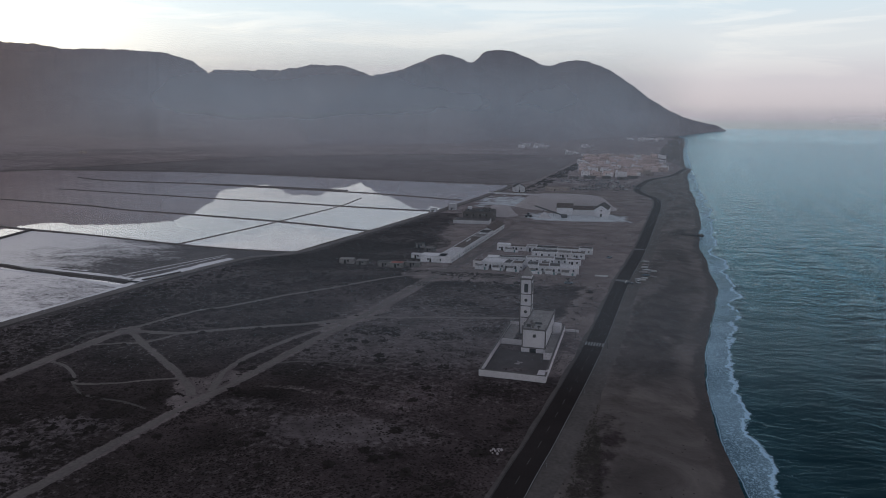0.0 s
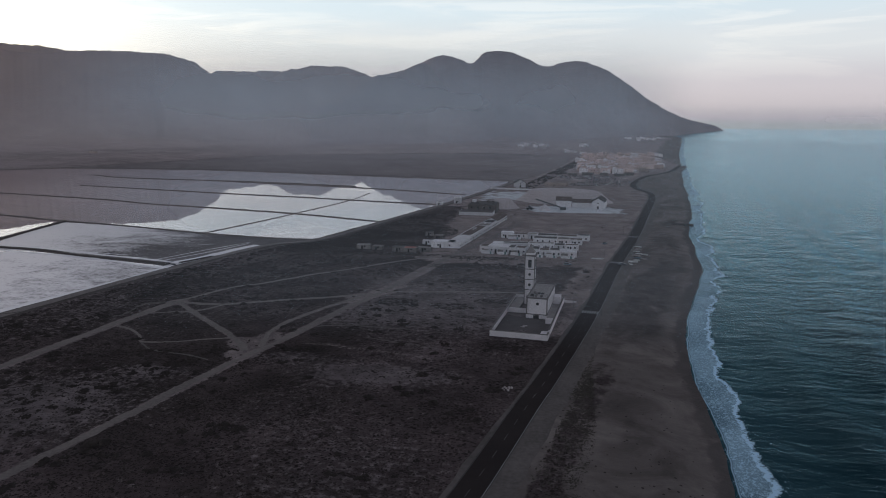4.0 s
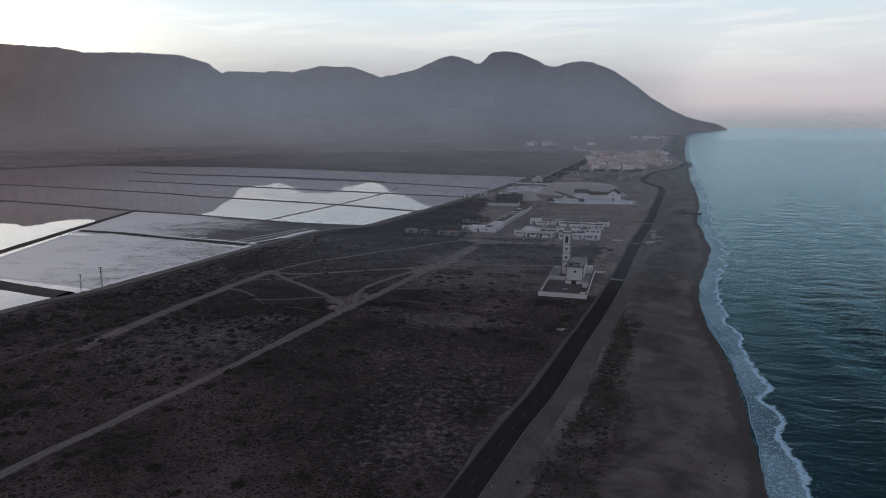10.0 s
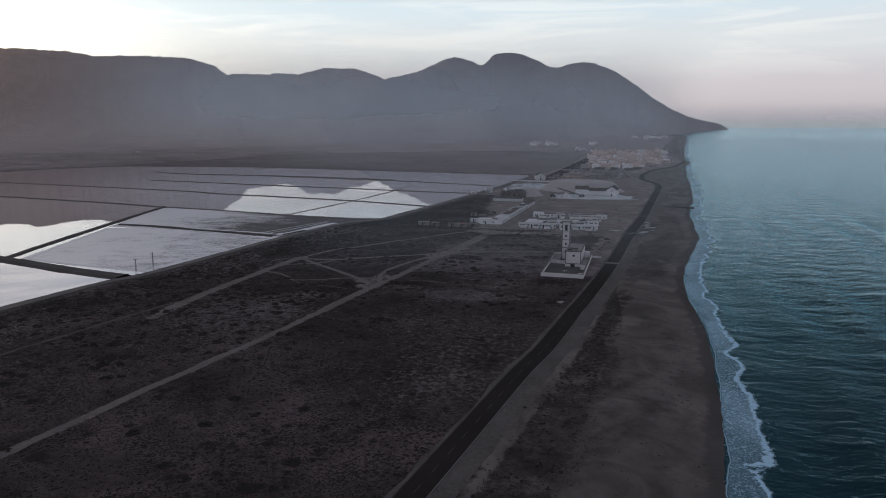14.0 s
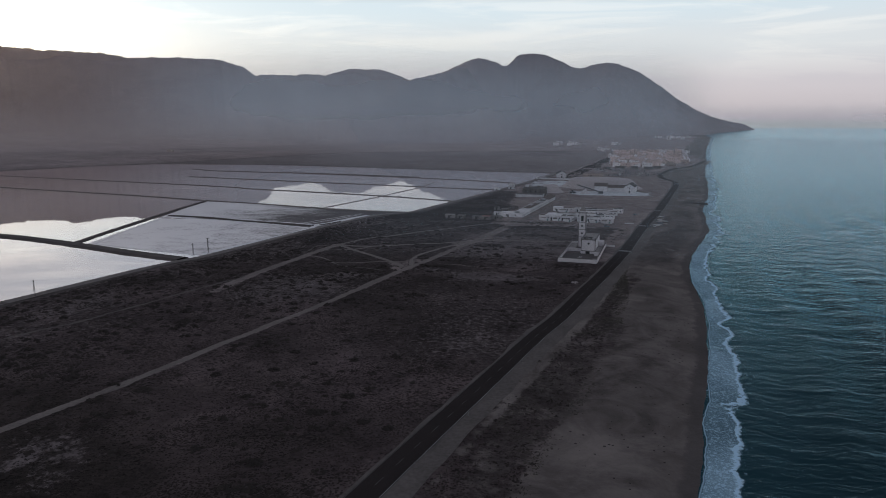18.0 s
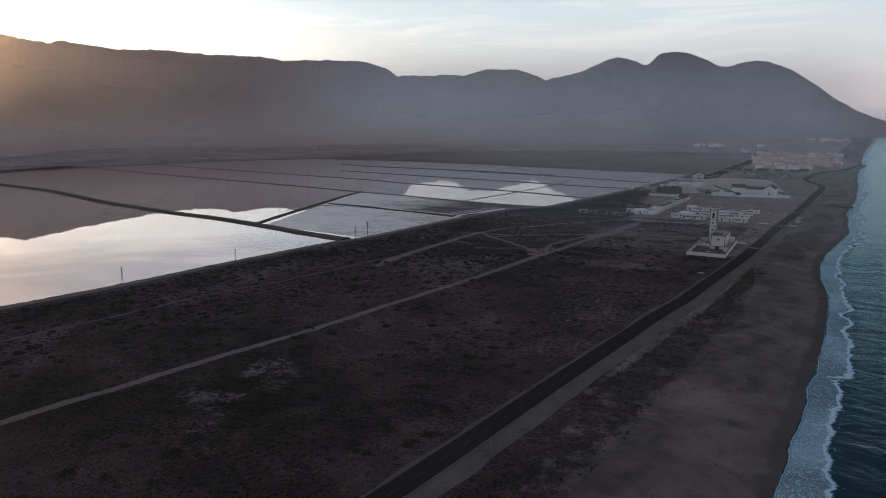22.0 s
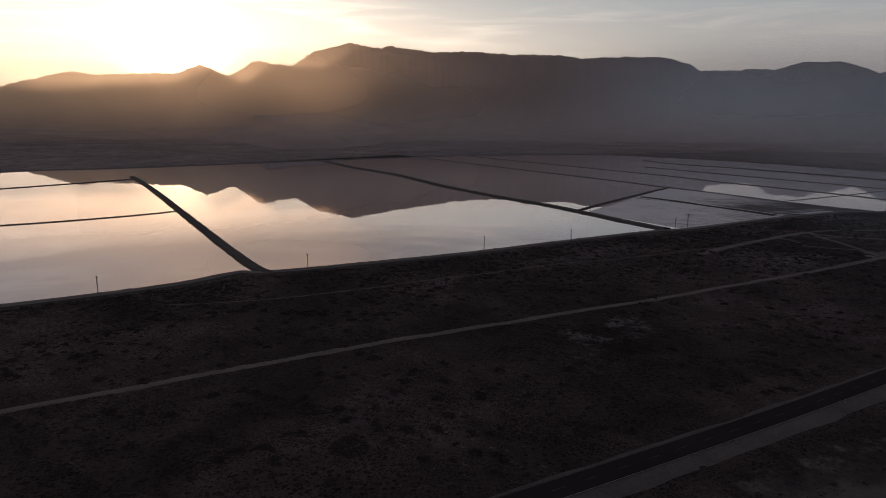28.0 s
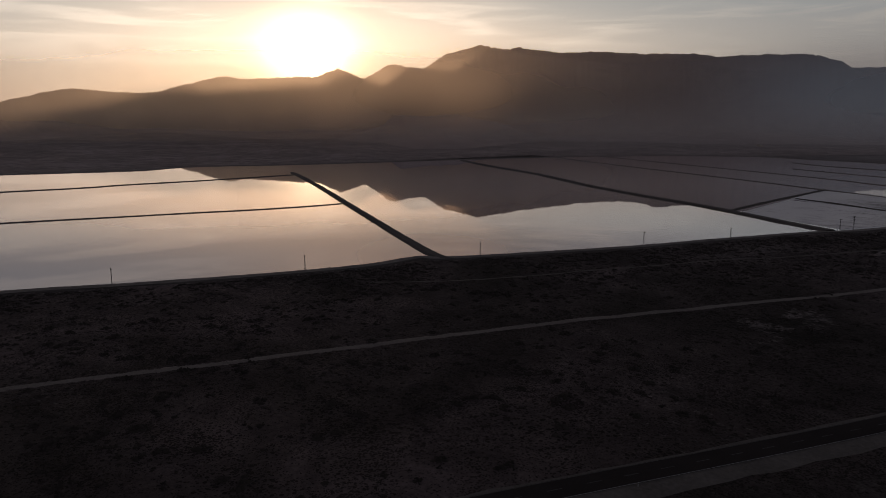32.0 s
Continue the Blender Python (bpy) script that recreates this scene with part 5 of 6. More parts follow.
def terrace_row(x0, y0, x1, y1, units, depth, group, seed, back=False):
    """A row of joined houses along a line, fronts to the line's right."""
    r = random.Random(seed)
    d = Vector((x1 - x0, y1 - y0))
    ang = math.degrees(math.atan2(d.y, d.x))
    share = [r.choice((0.6, 0.8, 1.0, 1.3, 1.9)) for _ in range(units)]
    done = 0.0
    for i in range(units):
        u = share[i] / sum(share)
        c3 = Vector((x0, y0)) + d * (done + u / 2)
        done += u
        w = d.length * u - 0.05
        dep = depth * r.uniform(0.75, 1.15)
        nrm = Vector((-d.y, d.x)).normalized()
        c3 = c3 + nrm * (dep / 2 + r.uniform(-0.6, 0.6))
        roof = r.choice(ROOFS)
        lab = {M["roof_dark"]: "whitewashed row house with a dark flat roof", M["white"]: "whitewashed row house with a pale flat roof"}.get(roof, WHITE_ROW)
        hs = flat_house(w, dep, r.uniform(2.5, 3.7), M[r.choice(("white", "church", "white", "white", "white"))], roof, 2 if w < 7 else 4, label=lab, rim=r.choice((0.12, 0.2, 0.4)))
        hs.matrix_basis = pose(c3.x, c3.y, 0, 0, 0, ang)
        tagged(hs, group=group)
        # walled back yard
        if back:
            by = dep / 2 + r.uniform(2.5, 4.5)
            for q in ((-w / 2, w / 2, by, by + 0.2), (-w / 2, -w / 2 + 0.2, dep / 2, by), (w / 2 - 0.2, w / 2, dep / 2, by)):
                boxed("yard_wall", (*q, -0.3, 1.8), M["white"], hs)


terrace_row(-28.5, 360, -2, 355, 4, 8, "near row of houses", 1, True)
terrace_row(0.5, 353, 27, 352, 4, 8.5, "near row of houses", 2, True)
terrace_row(-22, 374, 29, 373, 5, 6, "near row of houses", 3)
terrace_row(-19, 410, 37, 404, 6, 7, "far row of houses", 4, True)
terrace_row(2, 392, 32, 390, 3, 6.5, "far row of houses", 5)


def long_house(length, depth, h, roof, openings, label, ridge=0.0):
    """A long low house along x, its openings in the side that looks to -y; with a ridge it has a pitched roof."""
    e = empty("row_house")
    l2, d2 = length / 2, depth / 2
    boxed("wall", (-l2, l2, -d2, d2, -0.4, h), M["white"], e)
    if ridge:
        for side in (-1, 1):
            bm = bmesh.new()
            o, k = 0.3, ridge / d2
            v = [(-l2 - o, 0, h + ridge), (l2 + o, 0, h + ridge), (l2 + o, side * (d2 + o), h - k * o), (-l2 - o, side * (d2 + o), h - k * o)]
            lo = [bm.verts.new(q) for q in v]
            hi = [bm.verts.new((x, y, z + 0.16)) for x, y, z in v]
            bm.faces.new(hi)
            bm.faces.new(lo)
            for a in range(4):
                b5 = (a + 1) % 4
                bm.faces.new((lo[a], lo[b5], hi[b5], hi[a]))
            bmesh.ops.recalc_face_normals(bm, faces=bm.faces)
            part("roof_slope", bm, roof, e, "weathered brown pitched roof")
        for x in (-l2, l2 - 0.25):
            bm = bmesh.new()
            tri = [(-d2, h), (d2, h), (0, h + ridge)]
            f0 = [bm.verts.new((x, y, z)) for y, z in tri]
            f1 = [bm.verts.new((x + 0.25, y, z)) for y, z in tri]
            bm.faces.new(f0)
            bm.faces.new(f1)
            for a in range(3):
                b5 = (a + 1) % 3
                bm.faces.new((f0[a], f0[b5], f1[b5], f1[a]))
            bmesh.ops.recalc_face_normals(bm, faces=bm.faces)
            part("gable", bm, M["white"], e)
    else:
        bm = bmesh.new()
        for q in ((-l2, l2, -d2, -d2 + 0.25), (-l2, l2, d2 - 0.25, d2), (-l2, -l2 + 0.25, -d2 + 0.25, d2 - 0.25), (l2 - 0.25, l2, -d2 + 0.25, d2 - 0.25)):
            box(bm, *q, h, h + 0.3)
        part("parapet", bm, M["white"], e)
        boxed("roof", (-l2 + 0.25, l2 - 0.25, -d2 + 0.25, d2 - 0.25, h, h + 0.1), roof, e)
    for a in range(openings):
        x = -l2 + length * (a + 0.5) / openings + rnd.uniform(-0.4, 0.4)
        if a % 3 == 1:
            boxed("door", (x - 0.5, x + 0.5, -d2 - 0.06, -d2 + 0.1, 0, 2.05), M[rnd.choice(("teal", "dark", "teal"))], e)
        else:
            win = boxed("window", (x - 0.4, x + 0.4, -d2 - 0.05, -d2 + 0.1, 1.1, 2.0), M["glass"], e)
            boxed("sill", (x - 0.48, x + 0.48, -d2 - 0.14, -d2 - 0.05, 1.0, 1.1), M["white"], win)
    if not ridge:
        for a in range(int(length / 14)):
            x = rnd.uniform(-l2 + 2, l2 - 2)
            boxed("chimney", (x - 0.35, x + 0.35, 0.4, 1.1, h + 0.1, h + 1.0), M["white"], e, bevel=0.04)
    return tagged(e, label, "house", "long row of houses")


row_a, row_b = Vector((-41, 367)), Vector((-19.5, 493))
row_way = row_b - row_a
row_turn = math.degrees(math.atan2(row_way.y, row_way.x))
row_left = Vector((-row_way.y, row_way.x)).normalized()
for u0, u1, dep, hh, roof, count, ridge, lab in ((0.0, 0.20, 8.2, 3.3, "white", 7, 0, "long whitewashed row house with a pale flat roof"), (0.20, 0.53, 7.6, 3.6, "roof_brown", 12, 0, "long whitewashed row house with a brown flat roof"),
                                          (0.53, 0.64, 8.4, 3.1, "roof_flat", 4, 0, "short whitewashed row house with a grey flat roof"), (0.64, 0.74, 7.4, 3.5, "roof_dark", 4, 0, "short whitewashed row house with a dark flat roof"),
                                          (0.74, 1.0, 8.6, 3.2, "roof_brown", 9, 2.1, "long whitewashed row house with a brown pitched roof")):
    mid_row = row_a + row_way * ((u0 + u1) / 2) + row_left * (dep / 2)
    long_house(row_way.length * (u1 - u0) - 0.06, dep, hh, M[roof], count, lab, ridge).matrix_basis = pose(mid_row.x, mid_row.y, 0, 0, 0, row_turn)
h = flat_house(14, 9, 3.3, M["white"], M["white"], 2, label="whitewashed end house with two dark windows")
h.matrix_basis = pose(-51, 372, 0, 0, 0, -4)
for x, y, w, d, hh, roof, lab in ((-97, 358, 8, 5, 2.3, "roof_flat", "small grey shed with a flat roof"), (-88, 356, 6, 5, 2.2, "roof_flat", "small grey shed with a flat roof"),
                                  (-75, 354, 7, 5, 2.4, "roof_dark", "small shed with a dark roof"), (-68, 353, 7, 5, 2.4, "roof_red", "small shed with a red roof"),
                                  (-60, 356, 8, 4, 2.2, "roof_flat", "low grey lean-to beside the sheds"), (-62, 378, 6, 4, 2.4, "white", "small white outbuilding beside the houses"),
                                  (-58, 398, 6, 5, 2.4, "roof_flat", "small grey outbuilding beside the houses"), (-66, 410, 5, 4, 2.2, "roof_dark", "small outbuilding with a dark roof")):
    h = flat_house(w, d, hh, M["roof_flat"] if roof != "white" else M["white"], M[roof], 1, "shed", lab, "shed", rim=0.12)
    h.matrix_basis = pose(x, y, 0, 0, 0, rnd.uniform(-12, 6))
    tagged(h, group="sheds behind the houses")


def front_yard(w, d, material, label):
    """A small walled yard with a lean-to in one corner; its open side looks to +y."""
    e = empty("yard")
    for q in ((-w / 2, w / 2, -d, -d + 0.22), (-w / 2, -w / 2 + 0.22, -d + 0.22, 0), (w / 2 - 0.22, w / 2, -d + 0.22, 0)):
        boxed("wall", (*q, -0.3, 1.5), M["white"], e)
    boxed("lean_to", (-w / 2 + 0.3, -w / 2 + w * 0.5, -d + 0.3, -0.2, 0, 2.0), M[material], e)
    boxed("lean_to_roof", (-w / 2 + 0.15, -w / 2 + w * 0.5 + 0.2, -d + 0.12, -0.05, 2.0, 2.12), M["roof_flat"], e)
    boxed("gate", (w * 0.2, w * 0.2 + 0.9, -d - 0.05, -d + 0.05, 0, 1.4), M["teal"], e, "faded teal gate")
    return tagged(e, label, "yard", "front yards")


for x, y, w, d, material in ((-23, 358.2, 7, 4.2, "white"), (-14.5, 357, 6, 3.6, "stone"), (-6.5, 355.4, 6.5, 4.0, "white"), (5, 352.2, 7, 3.8, "teal"), (13, 351.8, 6, 3.4, "white"), (22, 351.5, 7.5, 3.8, "roof_flat"),
                             (-12, 371.6, 7, 2.6, "white"), (12, 371.2, 8, 2.6, "stone"), (-10, 407.4, 8, 3.2, "white"), (20, 404.2, 7, 3.0, "stone")):
    front_yard(w, d, material, "small white-walled front yard with a lean-to").matrix_basis = pose(x, y, 0, 0, 0, -5)
for x, y, w, d, hh in ((46, 912, 12, 7, 3.0), (66, 922, 14, 7, 3.4), (88, 926, 10, 8, 3.2), (108, 916, 14, 7, 3.0), (34, 934, 9, 7, 3.0), (122, 934, 13, 8, 3.6)):
    h = flat_house(w, d, hh, M["stone"], M["roof_brown"], 2, "shed", "low brown shed behind the parked cars", "shed", rim=0.15)
    h.matrix_basis = pose(x, y, 0, 0, 0, rnd.uniform(-14, -4))
    tagged(h, group="sheds before the village")

# ---------------------------------------------------------------- salt works
def mound(name, cx, cy, rx, ry, height, top, material, label, angle=0, seed=0):
    """A heap with sloping, slightly slumped sides; top is the share of its radius that is flat."""
    rs, seg = 26, 72
    verts, fs = [], []
    for i in range(rs + 1):
        u = i / rs
        for k in range(seg):
            a4 = 2 * math.pi * k / seg
            jag = 1 + 0.10 * float(fbm(math.cos(a4) * 2 + seed, math.sin(a4) * 2 + seed, 3)) * 2
            z = height * (1 - float(smooth(u, top, 1.0)) ** 0.9) if u > top else height
            z += 0.5 * float(fbm(u * 6 + seed, a4 * 2, 3)) * (1 - u)
            verts.append((rx * u * jag * math.cos(a4), ry * u * jag * math.sin(a4), z if i < rs else -0.4))
    for i in range(rs):
        for k in range(seg):
            fs.append((i * seg + k, (i + 1) * seg + k, (i + 1) * seg + (k + 1) % seg, i * seg + (k + 1) % seg))
    ob = new(name, mesh_of(name, verts, fs, material, True))
    ob.matrix_basis = pose(cx, cy, 0, 0, 0, angle)
    return tagged(ob, label, "salt heap")


mound("salt_heap", 27, 620, 46, 32, 10.0, 0.66, M["heap"], "great flat-topped heap of greyish salt", -7, 1)
mound("salt_heap", -27, 561, 15, 13, 7.6, 0.4, M["heap"], "domed heap of covered grey salt", 0, 5)
mound("salt_heap", 9, 553, 6, 6, 4.6, 0.03, M["saltcone"], "small fresh cone of white salt", 0, 9)


h = gable_house(11, 19, 4.6, 2.3, M["white"], M["roof_brown"], "warehouse", "long whitewashed salt warehouse with brown roof", "warehouse")
h.matrix_basis = pose(42, 577, 0, 0, 0, 88)
h = gable_house(13, 13, 6.0, 2.8, M["white"], M["roof_brown"], "warehouse", "taller warehouse block with a brown roof", "warehouse")
h.matrix_basis = pose(25.5, 577, 0, 0, 0, 88)
h = gable_house(10.5, 24, 6.0, 3.2, M["white"], M["roof_dark"], "warehouse", "white gabled warehouse wing with dark roof", "warehouse")
h.matrix_basis = pose(56, 577, 0, 0, 0, -10)

conveyor = empty("conveyor", pose(0, 0, 0))
tagged(conveyor, "inclined steel conveyor loading the salt heap", "conveyor")


def beam(name, a, b3, r, material, parent, sides=6, label=""):
    a, b3 = Vector(a), Vector(b3)
    bm = bmesh.new()
    m = Matrix.Translation((a + b3) / 2) @ (b3 - a).to_track_quat("Z", "Y").to_matrix().to_4x4()
    bmesh.ops.create_cone(bm, cap_ends=True, segments=sides, radius1=r, radius2=r, depth=(b3 - a).length, matrix=m)
    return part(name, bm, material, parent, label)


beam("boom", (1, 566, 7.5), (24, 556, 1.6), 0.55, M["metal"], conveyor, 4)
for a4, b4 in (((8, 563, 5.3), (8, 561, 0)), ((8, 563, 5.3), (9, 566, 0)), ((16, 559.5, 3.4), (16, 558, 0)), ((16, 559.5, 3.4), (16, 561.5, 0))):
    beam("strut", a4, b4, 0.12, M["metal"], conveyor)
boxed("hopper", (22, 27, 553, 558, 0, 2.4), M["metal"], conveyor, bevel=0.3)
loader = empty("loader", pose(-4, 552, 0, 0, 0, 20))
tagged(loader, "dark wheeled loader parked by the salt", "loader")
boxed("body", (-2.5, 2.5, -1.1, 1.1, 0.7, 2.0), M["cardark"], loader, bevel=0.2)
boxed("cab", (-0.8, 0.9, -0.9, 0.9, 2.0, 3.2), M["glass"], loader, bevel=0.15)
boxed("bucket", (2.6, 3.6, -1.4, 1.4, 0.2, 1.3), M["metal"], loader, bevel=0.2)
for x in (-1.6, 1.6):
    for y in (-1.2, 1.2):
        beam("wheel", (x, y - 0.25, 0.7), (x, y + 0.25, 0.7), 0.7, M["rubber"], loader, 14)

works = empty("salt_works_building", pose(-44, 524, 0, 0, 0, -2))
tagged(works, "old roofless stone block behind a white platform wall", "building")
boxed("platform", (-14, 13, -16, -2, 0, 2.6), M["white"], works, "whitewashed platform wall", 0.05)
boxed("platform_floor", (-13.7, 12.7, -15.7, -2, 2.6, 2.7), M["yard"], works)
boxed("block", (-9, 14, 0, 22, 0, 6.8), M["stone"], works, "rough stone walls", 0.1)
boxed("roof", (-8.3, 13.3, 0.7, 21.3, 6.8, 6.9), M["roof_dark"], works)
for x in (-6, -1, 4, 9):
    boxed("window", (x - 0.6, x + 0.6, -0.08, 0.1, 3.6, 5.0), M["dark"], works)
for k in range(9):
    x, y = rnd.uniform(-7, 12), rnd.uniform(1.5, 20)
    boxed("roof_block", (x, x + rnd.uniform(0.8, 3), y, y + rnd.uniform(0.8, 3), 6.9, 6.9 + rnd.uniform(0.6, 1.8)), M["stone"], works, bevel=0.08)
boxed("turret", (-7.5, -4.5, 14, 17, 6.9, 9.0), M["white"], works)
h = flat_house(6, 6, 5.2, M["white"], M["white"], 1, "hut", "small tall white hut beside the pans", "hut")
h.matrix_basis = pose(-69, 585, 0, 0, 0, -8)
h = flat_house(5, 5, 2.8, M["white"], M["roof_flat"], 1, "hut", "small white pump hut beside the pans", "hut")
h.matrix_basis = pose(-83, 567, 0, 0, 0, -8)
h = gable_house(12, 14, 5.0, 3.5, M["white"], M["roof_dark"], "house", "gabled white house with a dark doorway", "house")
h.matrix_basis = pose(-19, 745, 0, 0, 0, 8)
h = flat_house(26, 8, 4.0, M["ochre"], M["roof_brown"], 6, "store", "long low stone store with small windows", "building")
h.matrix_basis = pose(22, 762, 0, 0, 0, -4)
boxed_wall = empty("yard_wall", pose(-24, 712, 0, 0, 0, -10))
tagged(boxed_wall, "long pale yard wall behind the salt heaps", "wall")
boxed("wall", (-26, 26, -0.3, 0.3, 0, 1.7), M["white"], boxed_wall)
boxed("cap", (-26.1, 26.1, -0.38, 0.38, 1.7, 1.82), M["roof_flat"], boxed_wall)

# ---------------------------------------------------------------- village and far hamlets
proto = []
for k, (w, d, hh, wall, st, lab) in enumerate(((11, 10, 6.2, "village_white", 2, "two-storey white village house"), (13, 11, 6.4, "village_pink", 2, "two-storey rose-coloured village house"),
                                              (10, 9, 3.4, "village_white", 1, "low white village house"), (15, 10, 6.6, "village_white", 2, "wide two-storey white village house"),
                                              (12, 10, 9.2, "village_pink", 3, "three-storey rose-coloured village house"), (11, 9, 6.2, "village_pink", 2, "rose-coloured village house with flat roof"), (14, 9, 6.3, "village_pink", 2, "wide rose-coloured village house"), (12, 9, 3.6, "ochre", 1, "low sand-coloured village house"))):
    p = flat_house(w, d, hh, M[wall], M["roof_flat" if k == 7 else "village_pink" if k in (1, 4, 5) else "village_white"], 3, "house", lab, "house", storeys=st)
    boxed("stair_tower", (-w / 2 + 0.4, -w / 2 + 3.2, 0.4, 3.4, hh, hh + 2.3), M[wall], p)
    boxed("water_tank", (w / 2 - 2.4, w / 2 - 1.0, 0.6, 2.0, hh + 0.1, hh + 1.3), M["roof_flat"], p, bevel=0.15)
    tagged(p, group="village houses")
    proto.append(p)
spots = []
for y, xa, xb in ((958, 58, 138), (992, 56, 158), (1028, 60, 172), (1066, 62, 184), (1108, 64, 192), (1150, 66, 200), (1194, 68, 204), (1240, 70, 208), (1288, 78, 216), (1340, 86, 224), (1396, 95, 232)):
    for row in (0, 17):
        x = xa + rnd.uniform(0, 5) + row * 0.3
        while x < xb:
            if rnd.random() > 0.2:
                spots.append((x, y + row + rnd.uniform(-2.5, 2.5)))
            x += rnd.uniform(13.5, 16.5)
for k, (x, y) in enumerate(spots):
    src = proto[k % len(proto)] if k < len(proto) else proto[rnd.choice((0, 1, 1, 2, 3, 4, 5, 5, 6, 6, 7))]
    m = pose(x, y, 0, 0, 0, rnd.choice((0, 0, 0, 0, -5, 180)) - 8)
    if k < len(proto):
        src.matrix_basis = m
    else:
        copy_thing(src, m)
for cx, cy, n3, sx, sy in ((340, 2480, 9, 45, 120), (395, 2560, 8, 35, 140), (-365, 2110, 4, 26, 30), (-20, 1860, 6, 45, 90), (118, 1846, 3, 18, 20), (-60, 1790, 2, 10, 10), (-890, 1256, 1, 20, 10), (60, 1500, 3, 30, 40)):
    for k in range(n3):
        kind = rnd.choice((0, 2, 3))
        hcopy = copy_thing(proto[7 if n3 == 1 else kind], pose(cx + rnd.uniform(-sx, sx), cy + rnd.uniform(-sy, sy), 0, 0, 0, rnd.uniform(-20, 20)))
        tagged(hcopy, "low sand-coloured farmhouse alone on the plain" if n3 == 1 else "white house of a far hamlet on the plain", group="far hamlets")

# ---------------------------------------------------------------- cars and boats
def car(paint, label):
    e = empty("car")
    bm = bmesh.new()
    vs = box(bm, -2.1, 2.1, -0.86, 0.86, 0.32, 0.86, 0.12)
    part("body", bm, paint, e)
    bm = bmesh.new()
    v = [bm.verts.new(q) for q in ((-1.75, -0.78, 0.84), (0.95, -0.78, 0.84), (0.95, 0.78, 0.84), (-1.75, 0.78, 0.84), (-1.35, -0.62, 1.42), (0.25, -0.62, 1.42), (0.25, 0.62, 1.42), (-1.35, 0.62, 1.42))]
    for f in ((4, 5, 6, 7), (0, 1, 5, 4), (1, 2, 6, 5), (2, 3, 7, 6), (3, 0, 4, 7), (3, 2, 1, 0)):
        bm.faces.new([v[i] for i in f])
    part("cabin", bm, M["glass"], e, "dark glazed cabin")
    boxed("roof", (-1.32, 0.22, -0.6, 0.6, 1.42, 1.47), paint, e)
    for x in (-1.35, 1.3):
        for y in (-0.8, 0.8):
            beam("wheel", (x, y - 0.1, 0.32), (x, y + 0.1, 0.32), 0.32, M["rubber"], e, 12)
    for y in (-0.6, 0.6):
        boxed("headlight", (2.06, 2.13, y - 0.16, y + 0.16, 0.6, 0.74), M["carwhite"], e)
    return tagged(e, label, "car", "parked cars")


cars = [car(M["cardark"], "dark parked car on bare ground"), car(M["carwhite"], "white parked car on bare ground"), car(M["carblue"], "blue parked car on bare ground")]
lot = [(50, 335, 12), (54.5, 337.5, 95), (21, 330, 10), (46, 397, 60)]
for row, (y, x0, x1) in enumerate(((772, 36, 92), (786, 40, 98), (802, 48, 104), (818, 60, 112), (834, 60, 112), (850, 34, 104), (868, 30, 108), (884, 30, 100), (900, 28, 96))):
    x = x0
    while x < x1:
        if rnd.random() > 0.22:
            lot.append((x, y + rnd.uniform(-1, 1), 80 + rnd.uniform(-8, 8)))
        x += rnd.uniform(2.8, 4.6)
for k, (x, y, a4) in enumerate(lot):
    src = cars[k] if k < 3 else rnd.choice(cars[:2] + [cars[0], cars[0], cars[2]])
    m = pose(x, y, float(ground_z(x, y)) + 0.02, 0, 0, a4)
    if k < 3:
        src.matrix_basis = m
    else:
        copy_thing(src, m)


def boat(hull, label):
    e = empty("boat")
    verts, fs = [], []
    n4 = 14
    for i in range(n4 + 1):
        u = i / n4
        wd = 0.95 * (1 - max(0, (u - 0.35) / 0.65) ** 2.2) * (0.86 + 0.14 * min(1, u * 4)) + 0.02
        x = -2.9 + 5.8 * u
        sh = 0.95 + 0.35 * u * u
        verts += [(x, -wd, sh), (x, -wd * 0.72, 0.35), (x, 0, 0.05 + 0.3 * max(0, u - 0.8)), (x, wd * 0.72, 0.35), (x, wd, sh), (x, wd * 0.86, sh - 0.02), (x, wd * 0.6, 0.45), (x, -wd * 0.6, 0.45), (x, -wd * 0.86, sh - 0.02)]
    for i in range(n4):
        for j in range(9):
            fs.append((i * 9 + j, i * 9 + (j + 1) % 9, (i + 1) * 9 + (j + 1) % 9, (i + 1) * 9 + j))
    fs += [tuple(range(8, -1, -1)), tuple(n4 * 9 + j for j in range(9))]
    ob = new("hull", mesh_of("hull", verts, fs, hull, False))
    ob.parent = e
    for x in (-1.6, 0.1, 1.4):
        boxed("thwart", (x - 0.16, x + 0.16, -0.66, 0.66, 0.62, 0.68), M["wood"], e)
    boxed("engine_box", (-2.6, -2.0, -0.4, 0.4, 0.45, 1.05), M["cardark"], e, bevel=0.08)
    return tagged(e, label, "boat", "boats on the beach")


b_w, b_b = boat(M["carwhite"], "white wooden fishing boat drawn up on sand"), boat(M["carblue"], "blue wooden fishing boat drawn up on sand")
b_g = boat(M["heap"], "grey weathered fishing boat drawn up on sand")
for k, (x, y, a4, blue) in enumerate(((56.5, 343, -18, 0), (59, 348, -20, 0), (60.5, 354, -14, 1), (60.5, 361, -22, 2), (62.5, 367, -18, 0), (62.5, 374, -16, 0), (64, 381, -20, 2), (65, 389, -15, 0), (63.5, 351, -24, 2), (65.5, 364, -30, 0))):
    src = (b_w, b_b, b_g)[blue]
    m = pose(x, y, float(ground_z(x, y)), 4, 0, a4 + rnd.uniform(-14, 14)) @ Matrix.Scale(rnd.uniform(0.68, 0.9), 4)
    if k in (0, 2, 3):
        src.matrix_basis = m
    else:
        copy_thing(src, m)

